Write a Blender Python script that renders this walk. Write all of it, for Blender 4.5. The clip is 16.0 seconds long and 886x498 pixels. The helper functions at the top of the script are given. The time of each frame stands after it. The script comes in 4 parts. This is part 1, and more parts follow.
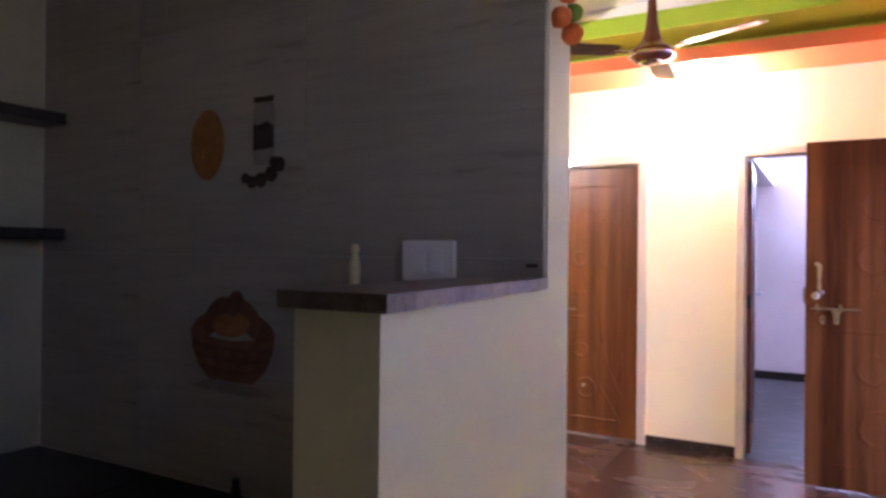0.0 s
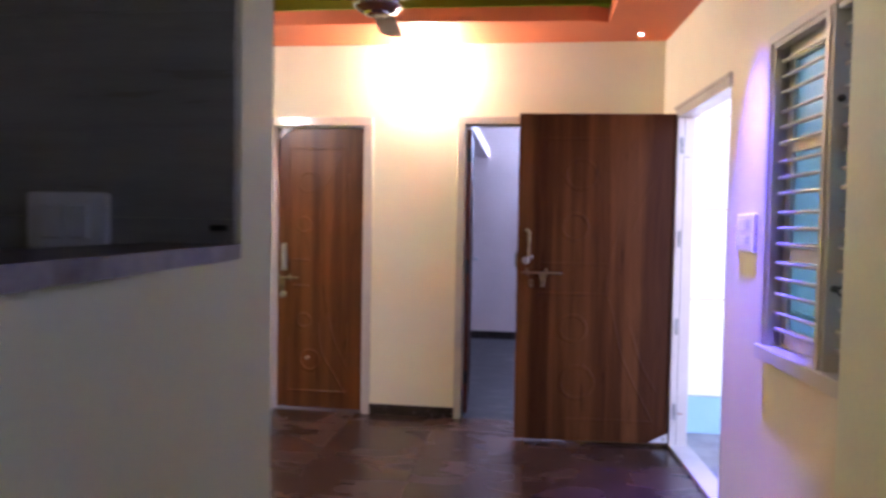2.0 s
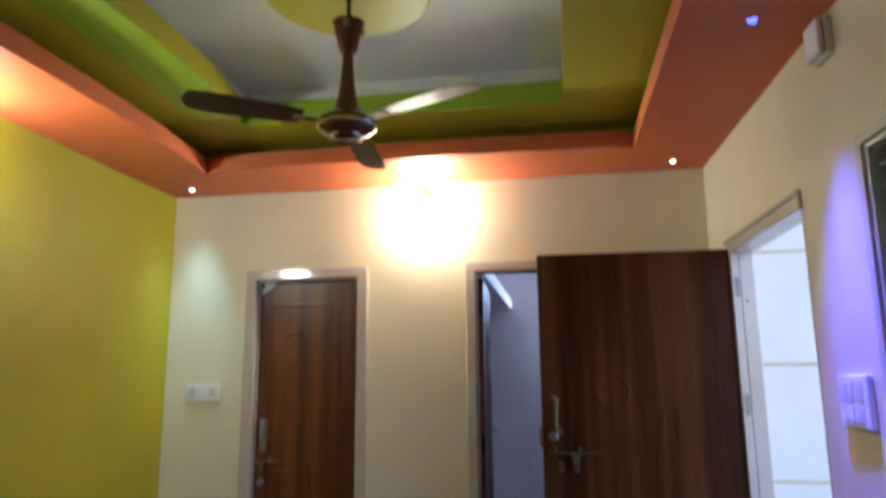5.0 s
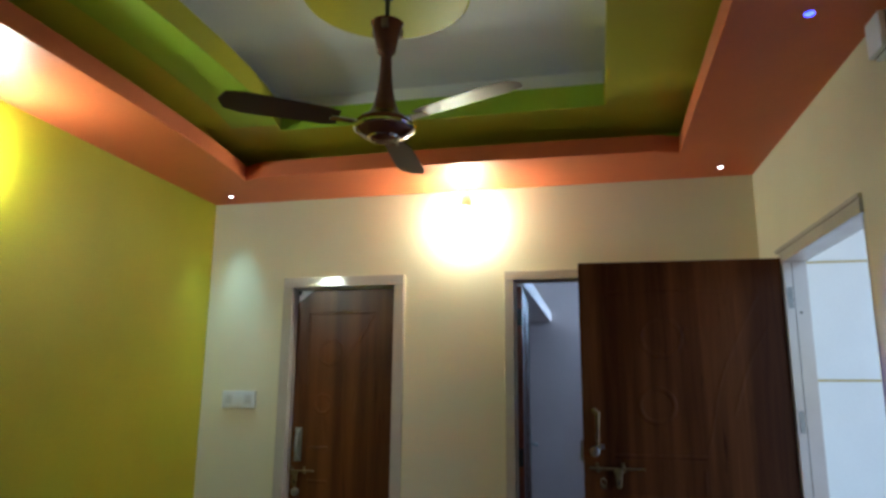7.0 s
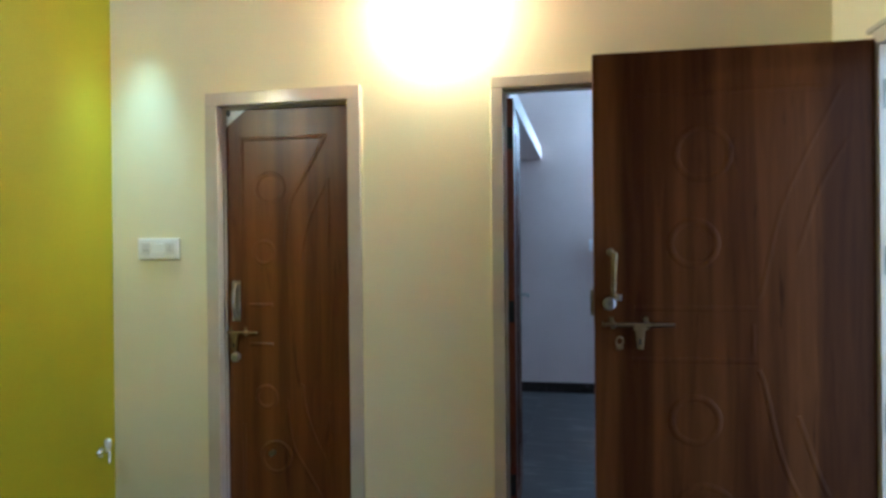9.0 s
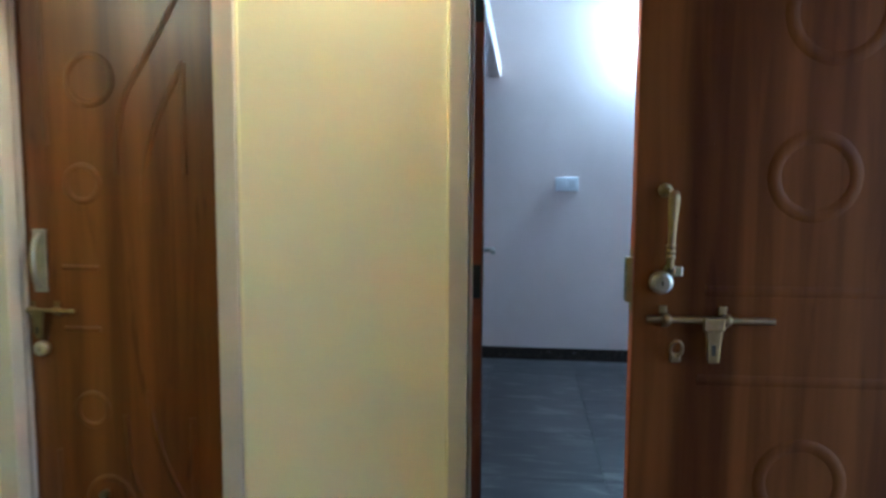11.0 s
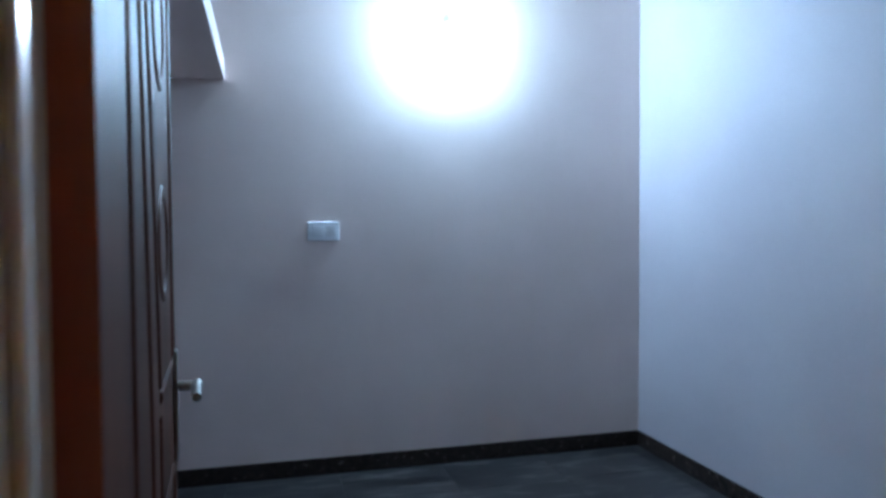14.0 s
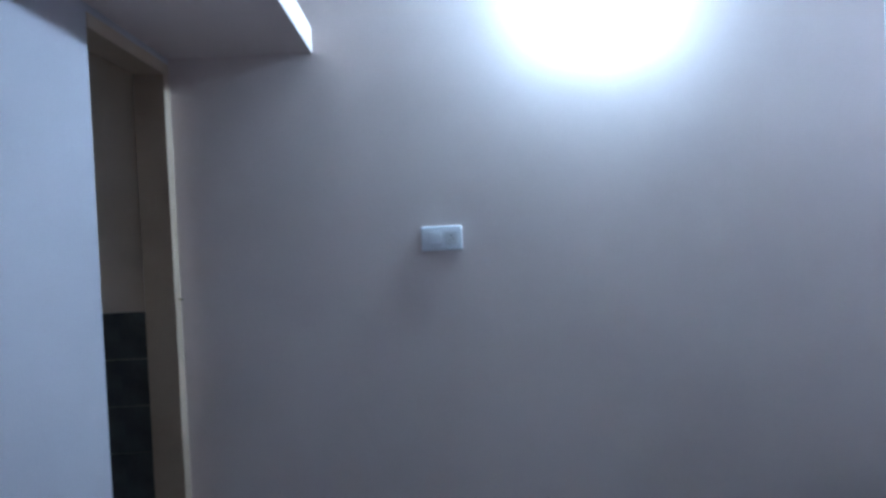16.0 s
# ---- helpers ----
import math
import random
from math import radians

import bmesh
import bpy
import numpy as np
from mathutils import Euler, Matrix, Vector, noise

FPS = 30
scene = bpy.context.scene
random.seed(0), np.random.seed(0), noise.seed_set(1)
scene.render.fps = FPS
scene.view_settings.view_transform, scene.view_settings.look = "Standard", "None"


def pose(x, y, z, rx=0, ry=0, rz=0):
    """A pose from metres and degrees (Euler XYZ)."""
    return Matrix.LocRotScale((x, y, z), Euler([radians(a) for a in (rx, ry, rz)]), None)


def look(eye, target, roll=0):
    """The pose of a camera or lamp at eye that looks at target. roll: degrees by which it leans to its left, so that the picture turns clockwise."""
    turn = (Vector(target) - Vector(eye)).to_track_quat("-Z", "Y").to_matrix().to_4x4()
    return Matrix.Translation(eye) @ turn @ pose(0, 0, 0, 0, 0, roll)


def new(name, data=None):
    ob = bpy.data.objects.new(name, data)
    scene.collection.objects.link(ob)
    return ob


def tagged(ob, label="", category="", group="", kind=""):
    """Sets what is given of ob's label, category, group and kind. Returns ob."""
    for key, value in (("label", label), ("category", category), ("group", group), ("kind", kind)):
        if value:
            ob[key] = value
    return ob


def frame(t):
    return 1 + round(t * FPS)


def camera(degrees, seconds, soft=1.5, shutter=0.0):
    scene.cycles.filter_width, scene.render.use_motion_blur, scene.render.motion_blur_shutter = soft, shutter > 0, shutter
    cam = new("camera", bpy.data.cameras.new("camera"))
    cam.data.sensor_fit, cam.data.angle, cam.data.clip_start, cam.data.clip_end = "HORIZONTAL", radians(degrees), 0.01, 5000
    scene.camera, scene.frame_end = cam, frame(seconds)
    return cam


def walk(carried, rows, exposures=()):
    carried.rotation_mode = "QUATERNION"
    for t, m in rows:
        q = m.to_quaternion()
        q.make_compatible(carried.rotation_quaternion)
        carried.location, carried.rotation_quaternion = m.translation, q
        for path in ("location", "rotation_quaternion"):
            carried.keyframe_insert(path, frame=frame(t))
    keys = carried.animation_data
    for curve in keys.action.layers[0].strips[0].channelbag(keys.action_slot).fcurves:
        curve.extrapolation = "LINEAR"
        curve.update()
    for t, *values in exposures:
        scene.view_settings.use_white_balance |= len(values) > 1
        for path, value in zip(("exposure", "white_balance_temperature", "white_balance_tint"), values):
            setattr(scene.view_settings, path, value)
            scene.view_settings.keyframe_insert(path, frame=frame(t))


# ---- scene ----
cam = camera(65.4, 16.0, soft=3.0, shutter=0.5)
PATH = [
    (0, (2.474, -5.11, 1.372), (1.493, -3.367, 1.382), 0.6),
    (0.5, (2.439, -5.077, 1.375), (1.618, -3.254, 1.369), 1.0),
    (1, (2.419, -5.023, 1.368), (1.783, -3.127, 1.344), 0.8),
    (1.5, (2.391, -4.945, 1.368), (1.939, -2.997, 1.317), 1.1),
    (2, (2.41, -4.801, 1.36), (2.164, -2.817, 1.286), 1.0),
    (2.5, (2.478, -4.632, 1.368), (2.339, -2.639, 1.278), 0.8),
    (3, (2.476, -4.46, 1.372), (2.271, -2.472, 1.31), 0.6),
    (3.5, (2.438, -4.278, 1.387), (2.245, -2.287, 1.371), 0.2),
    (4, (2.437, -4.137, 1.395), (2.259, -2.145, 1.42), -0.4),
    (4.5, (2.457, -4.039, 1.416), (2.161, -2.064, 1.518), -0.6),
    (5, (2.471, -4.021, 1.421), (2.133, -2.085, 1.793), -0.5),
    (5.2, (2.464, -4.029, 1.418), (2.123, -2.112, 1.874), -0.3),
    (7.3, (2.454, -3.896, 1.402), (1.985, -1.99, 1.787), 0.5),
    (7.5, (2.449, -3.838, 1.401), (1.967, -1.917, 1.677), 0.1),
    (8, (2.371, -3.576, 1.363), (1.915, -1.632, 1.484), -0.1),
    (8.5, (2.309, -3.318, 1.365), (1.932, -1.355, 1.43), -0.6),
    (9, (2.308, -3.041, 1.353), (1.905, -1.082, 1.346), -0.6),
    (9.2, (2.3, -2.944, 1.346), (1.867, -0.992, 1.319), -0.7),
    (11.3, (2.054, -1.741, 1.333), (1.921, 0.246, 1.145), 0.6),
    (11.5, (2.022, -1.65, 1.34), (1.992, 0.344, 1.18), 0.0),
    (12, (2.015, -1.391, 1.341), (2.127, 0.601, 1.198), -0.8),
    (12.5, (2.021, -1.118, 1.353), (2.206, 0.87, 1.245), -1.3),
    (13, (1.982, -0.85, 1.362), (2.3755, 1.109, 1.282), -0.2),
    (13.5, (2.008, -0.646, 1.351), (2.564, 1.274, 1.284), -0.2),
    (14, (2.11, -0.429, 1.372), (2.612, 1.506, 1.307), -0.3),
    (14.5, (2.169, -0.186, 1.382), (2.625, 1.761, 1.323), -0.2),
    (15, (2.252, 0.039, 1.407), (2.618, 2.004, 1.348), -0.2),
    (15.5, (2.303, 0.282, 1.383), (2.525, 2.269, 1.334), -0.9),
    (16, (2.369, 0.495, 1.355), (2.412, 2.495, 1.32), -2.7),
]
walk(cam, [(t, look(eye, target, roll)) for t, eye, target, roll in PATH],
     [(0, 4.3, 6300, 54), (0.5, 4.0, 6300, 54), (1.5, 3.45, 6200, 50), (2.5, 2.95, 5900, 42), (3.5, 2.6, 5800, 38), (4.5, 2.35, 5800, 30), (5.2, 2.1, 5800, 20), (7.3, 1.73, 5800, 8), (8, 1.88, 5800, 6), (8.5, 2.27, 5800, 5), (9.2, 2.65, 5800, 4), (11.5, 2.98, 5800, 2), (12.5, 2.68, 5800, 2), (13.5, 2.45, 5900, 4), (16, 2.5, 6200, 9)])

# ---- world, sun and exposure ----
world = bpy.data.worlds.new("sky")
scene.world = world
world.use_nodes = True
_n = world.node_tree.nodes
_sky = _n.new("ShaderNodeTexSky")
_sky.sky_type = "NISHITA"
_sky.sun_disc = False
_sky.sun_elevation = radians(52)
_sky.sun_rotation = radians(20)
world.node_tree.links.new(_sky.outputs[0], _n["Background"].inputs[0])
_n["Background"].inputs[1].default_value = 0.15


def lamp(name, kind, energy, color, m, label, **opts):
    data = bpy.data.lights.new(name, kind)
    data.energy, data.color = energy, color
    if "radius" in opts:
        data.shadow_soft_size = opts["radius"]
    if "cone" in opts:
        data.spot_size, data.spot_blend = radians(opts["cone"]), opts["blend"]
    ob = new(name, data)
    ob.matrix_world = m
    return tagged(ob, label, "light", kind="structure")


sun = bpy.data.lights.new("sun", "SUN")
sun.energy, sun.angle, sun.color = 3.0, radians(0.5), (1.0, 0.95, 0.87)
new("sun", sun).matrix_world = look((9, 14, 20), (4, 3, 0))

WARM, SIDE, COOL, SPOT, BLUE = (0.96, 0.96, 0.68), (0.84, 0.93, 0.80), (0.46, 0.71, 1.0), (0.48, 0.90, 1.0), (0.11, 0.10, 1.0)
HALL_BULB, SIDE_BULB, ROOM_BULB = (1.675, -0.064, 2.41), (0.105, -1.83, 2.365), (3.14, 3.392, 2.43)
BULB_WARM, BULB_SIDE, BULB_COOL = 178.0, 115.0, 560.0
SPOT_W, BLUE_W = 8.5, 110.0
# the third downlight is unseen, added at the near corner
DOWN = [(0.204, -0.173), (3.1, -0.173), (0.204, -3.1)]
BLUE_AT = (3.136, -1.728)
for (dx, dy), power in zip(DOWN, (1.0, 0.04, 0.4)):
    lamp("downlight_lamp", "SPOT", SPOT_W * power, SPOT, look((dx, dy, 2.575), (dx, dy + 0.02, 0)), "cool white downlight beam", radius=0.06, cone=58, blend=1.0)
lamp("blue_lamp", "SPOT", BLUE_W, BLUE, look((*BLUE_AT, 2.585), (3.30, -1.67, 0.4)), "blue downlight beam", radius=0.05, cone=43, blend=1.0)


# ---- building helpers ----
def mesh_of(name, bm):
    data = bpy.data.meshes.new(name)
    bmesh.ops.recalc_face_normals(bm, faces=bm.faces)
    bm.to_mesh(data)
    bm.free()
    return data


def smooth(data, limit=40):
    for p in data.polygons:
        p.use_smooth = True
    data.set_sharp_from_angle(angle=radians(limit))


def part(name, bm, material, parent=None, label="", soft=False):
    data = mesh_of(name, bm)
    if soft:
        smooth(data)
    data.materials.append(material)
    ob = new(name, data)
    if parent is not None:
        ob.parent = parent
    if label:
        ob["label"] = label
    return ob


def thing(name, label, category, m=None, group="", kind=""):
    ob = new(name)
    ob.empty_display_size = 0.1
    if m is not None:
        ob.matrix_world = m
    return tagged(ob, label, category, group, kind)


def setting(name, bm, material, label, category, m=None):
    ob = part(name, bm, material)
    if m is not None:
        ob.matrix_world = m
    return tagged(ob, label, category, kind="structure")


def box(bm, a, b, bevel=0.0):
    """A box from corner a to corner b, its edges rounded by bevel."""
    lo = [min(p, q) for p, q in zip(a, b)]
    hi = [max(p, q) for p, q in zip(a, b)]
    made = bmesh.ops.create_cube(bm, size=1.0)
    for v in made["verts"]:
        v.co = Vector([l + (c + 0.5) * (h - l) for l, h, c in zip(lo, hi, v.co)])
    if bevel:
        edges = list({e for v in made["verts"] for e in v.link_edges})
        bmesh.ops.bevel(bm, geom=edges, offset=min(bevel, 0.45 * min(h - l for l, h in zip(lo, hi))), segments=2, affect="EDGES", profile=0.6)
    return bm


def prism(bm, plan, z0, z1):
    """An upright solid over a plan of (x, y)."""
    lo = [bm.verts.new((x, y, z0)) for x, y in plan]
    hi = [bm.verts.new((x, y, z1)) for x, y in plan]
    bm.faces.new(lo)
    bm.faces.new(hi)
    for i in range(len(plan)):
        j = (i + 1) % len(plan)
        bm.faces.new((lo[i], lo[j], hi[j], hi[i]))
    return bm


def boxes(*pairs, bevel=0.0):
    bm = bmesh.new()
    for a, b in pairs:
        box(bm, a, b, bevel)
    return bm


def rod(bm, a, b, r, sides=12, r2=None):
    a, b = Vector(a), Vector(b)
    m = Matrix.Translation((a + b) / 2) @ (b - a).to_track_quat("Z", "Y").to_matrix().to_4x4()
    bmesh.ops.create_cone(bm, cap_ends=True, segments=sides, radius1=r, radius2=r if r2 is None else r2, depth=(b - a).length, matrix=m)
    return bm


def lathe(bm, profile, m=Matrix(), sides=32):
    """Turns a profile of (radius, height) round the z axis."""
    rings = []
    for r, z in profile:
        if r < 1e-5:
            rings.append([bm.verts.new(m @ Vector((0, 0, z)))])
        else:
            rings.append([bm.verts.new(m @ Vector((r * math.cos(2 * math.pi * i / sides), r * math.sin(2 * math.pi * i / sides), z))) for i in range(sides)])
    for p, q in zip(rings, rings[1:]):
        for i in range(sides):
            j = (i + 1) % sides
            f = [p[i % len(p)], p[j % len(p)], q[j % len(q)], q[i % len(q)]]
            f = list(dict.fromkeys(f))
            if len(f) > 2:
                bm.faces.new(f)
    return bm


def bead(bm, pts, w=0.012, h=0.006, closed=False):
    """A low rounded moulding along points (u, z) on a face in the x-z plane that looks to -y."""
    prof = [(-0.5, 0.0), (-0.38, 0.65), (0.0, 1.0), (0.38, 0.65), (0.5, 0.0)]
    n = len(pts)
    rows = []
    for i, (x, z) in enumerate(pts):
        p, q = (pts[i - 1], pts[(i + 1) % n]) if closed else (pts[max(i - 1, 0)], pts[min(i + 1, n - 1)])
        d = Vector((q[0] - p[0], q[1] - p[1]))
        d.normalize()
        rows.append([bm.verts.new((x - d.y * s * w, -k * h, z + d.x * s * w)) for s, k in prof])
    for i in range(n if closed else n - 1):
        a, b = rows[i], rows[(i + 1) % n]
        for k in range(len(prof) - 1):
            bm.faces.new((a[k], b[k], b[k + 1], a[k + 1]))
    if not closed:
        bm.faces.new(rows[0])
        bm.faces.new(rows[-1][::-1])
    return bm


def ring(u, z, r, n=36, squash=1.0):
    return [(u + r * squash * math.cos(2 * math.pi * i / n), z + r * math.sin(2 * math.pi * i / n)) for i in range(n)]


def arc(points, n=14):
    """A smooth run through control points (quadratic or cubic Bezier)."""
    out = []
    for i in range(n + 1):
        q = [Vector(p) for p in points]
        while len(q) > 1:
            q = [a.lerp(b, i / n) for a, b in zip(q, q[1:])]
        out.append(tuple(q[0]))
    return out


# ---- materials ----
def shader(name, rough=0.5, metal=0.0):
    m = bpy.data.materials.new(name)
    m.use_nodes = True
    b = m.node_tree.nodes["Principled BSDF"]
    b.inputs["Roughness"].default_value = rough
    b.inputs["Metallic"].default_value = metal
    return m, m.node_tree.nodes, m.node_tree.links, b


def surface(name, a, b, rough=0.5, metal=0.0, scale=3.0, fine=120.0, bump=0.1, stretch=(1, 1, 1), spread=0.08, coat=0.0, vary=0.0):
    """Two colours mixed by a broad noise and a fine grain, with roughness and relief that follow the grain."""
    m, n, l, p = shader(name, rough, metal)
    co = n.new("ShaderNodeTexCoord")
    mp = n.new("ShaderNodeMapping")
    mp.inputs["Scale"].default_value = stretch
    l.new(co.outputs["Object"], mp.inputs[0])
    big, small = n.new("ShaderNodeTexNoise"), n.new("ShaderNodeTexNoise")
    big.inputs["Scale"].default_value, big.inputs["Detail"].default_value = scale, 5
    small.inputs["Scale"].default_value, small.inputs["Detail"].default_value = fine, 3
    l.new(mp.outputs[0], big.inputs["Vector"])
    l.new(mp.outputs[0], small.inputs["Vector"])
    ramp = n.new("ShaderNodeValToRGB")
    ramp.color_ramp.elements[0].position, ramp.color_ramp.elements[1].position = 0.36, 0.64
    ramp.color_ramp.elements[0].color, ramp.color_ramp.elements[1].color = (*a, 1), (*b, 1)
    add = n.new("ShaderNodeMath")
    add.operation = "MULTIPLY_ADD"
    l.new(small.outputs["Fac"], add.inputs[0])
    add.inputs[1].default_value = 0.3
    l.new(big.outputs["Fac"], add.inputs[2])
    sub = n.new("ShaderNodeMath")
    sub.operation = "SUBTRACT"
    l.new(add.outputs[0], sub.inputs[0])
    sub.inputs[1].default_value = 0.15
    if vary:
        info = n.new("ShaderNodeObjectInfo")
        mul = n.new("ShaderNodeMath")
        mul.operation = "MULTIPLY_ADD"
        l.new(info.outputs["Random"], mul.inputs[0])
        mul.inputs[1].default_value = vary
        l.new(sub.outputs[0], mul.inputs[2])
        l.new(mul.outputs[0], ramp.inputs[0])
    else:
        l.new(sub.outputs[0], ramp.inputs[0])
    l.new(ramp.outputs[0], p.inputs["Base Color"])
    rr = n.new("ShaderNodeMapRange")
    rr.inputs["To Min"].default_value, rr.inputs["To Max"].default_value = max(rough - spread, 0.02), min(rough + spread, 1)
    l.new(big.outputs["Fac"], rr.inputs["Value"])
    l.new(rr.outputs[0], p.inputs["Roughness"])
    bp = n.new("ShaderNodeBump")
    bp.inputs["Strength"].default_value, bp.inputs["Distance"].default_value = bump, 0.004
    l.new(small.outputs["Fac"], bp.inputs["Height"])
    l.new(bp.outputs[0], p.inputs["Normal"])
    p.inputs["Coat Weight"].default_value = coat
    p.inputs["Coat Roughness"].default_value = 0.15
    return m


def wood(name, dark, mid, light, rough=0.38, bands=9.0, gloss=0.07, shift=0.0):
    """Foil-faced timber with upright strips of different tone, fine streaks and long dark flecks."""
    m, n, l, p = shader(name, rough)
    co = n.new("ShaderNodeTexCoord")

    def noise_at(sx, sz, scale, detail=6, warp=0.6):
        mp = n.new("ShaderNodeMapping")
        mp.inputs["Location"].default_value = (shift, shift * 0.4, shift * 0.7)
        mp.inputs["Scale"].default_value = (sx, sx, sz)
        l.new(co.outputs["Object"], mp.inputs[0])
        t = n.new("ShaderNodeTexNoise")
        t.inputs["Scale"].default_value, t.inputs["Detail"].default_value, t.inputs["Distortion"].default_value = scale, detail, warp
        l.new(mp.outputs[0], t.inputs["Vector"])
        return t

    def combine(a, k, b):
        mix = n.new("ShaderNodeMath")
        mix.operation = "MULTIPLY_ADD"
        l.new(a, mix.inputs[0])
        mix.inputs[1].default_value = k
        l.new(b, mix.inputs[2])
        return mix.outputs[0]

    def stretch(t, a, b, lo=0.0, hi=1.0):
        r = n.new("ShaderNodeMapRange")
        r.interpolation_type = "SMOOTHSTEP"
        for key, v in (("From Min", a), ("From Max", b), ("To Min", lo), ("To Max", hi)):
            r.inputs[key].default_value = v
        l.new(t.outputs["Fac"], r.inputs["Value"])
        return r.outputs[0]

    strips = stretch(noise_at(1.0, 0.035, bands, 1, 0.15), 0.36, 0.62)
    streak = stretch(noise_at(1.0, 0.05, bands * 4.2, 5, 0.8), 0.3, 0.7)
    fleck = stretch(noise_at(1.0, 0.15, bands * 1.9, 3, 0.45), 0.62, 0.78, 0.0, -0.6)
    grain = noise_at(1.0, 0.025, 190, 3, 0.0)
    tone = combine(streak, 0.24, combine(grain.outputs["Fac"], 0.12, combine(strips, 0.56, fleck)))
    ramp = n.new("ShaderNodeValToRGB")
    e = ramp.color_ramp.elements
    e[0].position, e[0].color = 0.0, (*dark, 1)
    e[1].position, e[1].color = 0.92, (*light, 1)
    e.new(0.42).color = (*mid, 1)
    l.new(tone, ramp.inputs[0])
    l.new(ramp.outputs[0], p.inputs["Base Color"])
    bp = n.new("ShaderNodeBump")
    bp.inputs["Strength"].default_value, bp.inputs["Distance"].default_value = 0.08, 0.002
    l.new(grain.outputs["Fac"], bp.inputs["Height"])
    l.new(bp.outputs[0], p.inputs["Normal"])
    p.inputs["Specular IOR Level"].default_value = gloss
    return m


def veined(name, base, blotch, vein, rough, scale, stretch, veins=0.5, gloss=0.5):
    """Polished stone-look tile: cloudy blotches with long pale veins drawn out along one axis."""
    m, n, l, p = shader(name, rough)
    co, mp, info = n.new("ShaderNodeTexCoord"), n.new("ShaderNodeMapping"), n.new("ShaderNodeObjectInfo")
    mp.inputs["Scale"].default_value = stretch
    l.new(co.outputs["Object"], mp.inputs[0])
    move = n.new("ShaderNodeVectorMath")
    move.operation = "MULTIPLY_ADD"
    l.new(info.outputs["Random"], move.inputs[0])
    move.inputs[1].default_value = (7.0, 3.0, 5.0)
    l.new(mp.outputs[0], move.inputs[2])
    cloud, line = n.new("ShaderNodeTexNoise"), n.new("ShaderNodeTexNoise")
    for t, sc, detail, warp in ((cloud, scale, 4, 0.3), (line, scale * 1.9, 6, 0.9)):
        t.inputs["Scale"].default_value, t.inputs["Detail"].default_value, t.inputs["Distortion"].default_value = sc, detail, warp
        l.new(move.outputs[0], t.inputs["Vector"])
    ramp = n.new("ShaderNodeValToRGB")
    e = ramp.color_ramp.elements
    e[0].position, e[0].color = 0.36, (*base, 1)
    e[1].position, e[1].color = 0.66, (*blotch, 1)
    l.new(cloud.outputs["Fac"], ramp.inputs[0])
    pick = n.new("ShaderNodeMapRange")
    pick.interpolation_type = "SMOOTHSTEP"
    for key, v in (("From Min", 0.46), ("From Max", 0.86), ("To Min", 0.0), ("To Max", veins)):
        pick.inputs[key].default_value = v
    l.new(line.outputs["Fac"], pick.inputs["Value"])
    mix = n.new("ShaderNodeMix")
    mix.data_type = "RGBA"
    l.new(pick.outputs[0], mix.inputs[0])
    l.new(ramp.outputs[0], mix.inputs[6])
    mix.inputs[7].default_value = (*vein, 1)
    l.new(mix.outputs[2], p.inputs["Base Color"])
    rr = n.new("ShaderNodeMapRange")
    rr.inputs["To Min"].default_value, rr.inputs["To Max"].default_value = rough - 0.06, rough + 0.10
    l.new(cloud.outputs["Fac"], rr.inputs["Value"])
    l.new(rr.outputs[0], p.inputs["Roughness"])
    p.inputs["Specular IOR Level"].default_value = gloss
    return m


def glow(name, color, strength):
    m, n, l, p = shader(name)
    p.inputs["Base Color"].default_value = (*color, 1)
    p.inputs["Emission Color"].default_value = (*color, 1)
    p.inputs["Emission Strength"].default_value = strength
    return m


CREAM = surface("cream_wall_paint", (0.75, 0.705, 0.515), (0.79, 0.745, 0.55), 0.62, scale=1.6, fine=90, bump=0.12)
# CREAM times 0.8, warmer: the entrance wall's dimmer light put into paint
EAST_CREAM = surface("dimmed_cream_wall_paint", (0.635, 0.570, 0.420), (0.675, 0.610, 0.455), 0.62, scale=1.6, fine=90, bump=0.12)
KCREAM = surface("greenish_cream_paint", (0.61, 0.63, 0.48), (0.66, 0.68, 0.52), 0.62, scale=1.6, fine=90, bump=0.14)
# about half of KCREAM: the kitchen side wall's shade put into its paint
KCREAM_SHADED = surface("shaded_cream_paint", (0.30, 0.31, 0.23), (0.35, 0.36, 0.27), 0.62, scale=1.6, fine=90, bump=0.14)
YELLOW = surface("yellow_wall_paint", (0.355, 0.315, 0.004), (0.40, 0.36, 0.006), 0.55, scale=1.6, fine=90, bump=0.12)
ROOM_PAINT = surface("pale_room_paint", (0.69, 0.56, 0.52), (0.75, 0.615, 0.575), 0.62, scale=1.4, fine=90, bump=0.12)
# room paint darkened: weaker light on the side walls put into the colour
ROOM_PAINT_DIMMED = surface("dimmed_room_paint", (0.455, 0.405, 0.428), (0.495, 0.445, 0.468), 0.62, scale=1.4, fine=90, bump=0.12)
ORANGE = surface("orange_ceiling_paint", (0.62, 0.13, 0.04), (0.68, 0.16, 0.05), 0.5, scale=2, fine=80, bump=0.08)
GREEN = surface("lime_ceiling_paint", (0.44, 0.405, 0.012), (0.49, 0.45, 0.016), 0.5, scale=2, fine=80, bump=0.08)
LEAF_GREEN = surface("green_ceiling_paint", (0.28, 0.44, 0.015), (0.32, 0.48, 0.02), 0.5, scale=2, fine=80, bump=0.08)
WHITE = surface("white_ceiling_paint", (0.72, 0.71, 0.68), (0.77, 0.76, 0.73), 0.6, scale=2, fine=80, bump=0.08)
FRAME = surface("beige_frame_paint", (0.52, 0.47, 0.42), (0.58, 0.53, 0.48), 0.13, scale=4, fine=140, bump=0.03)
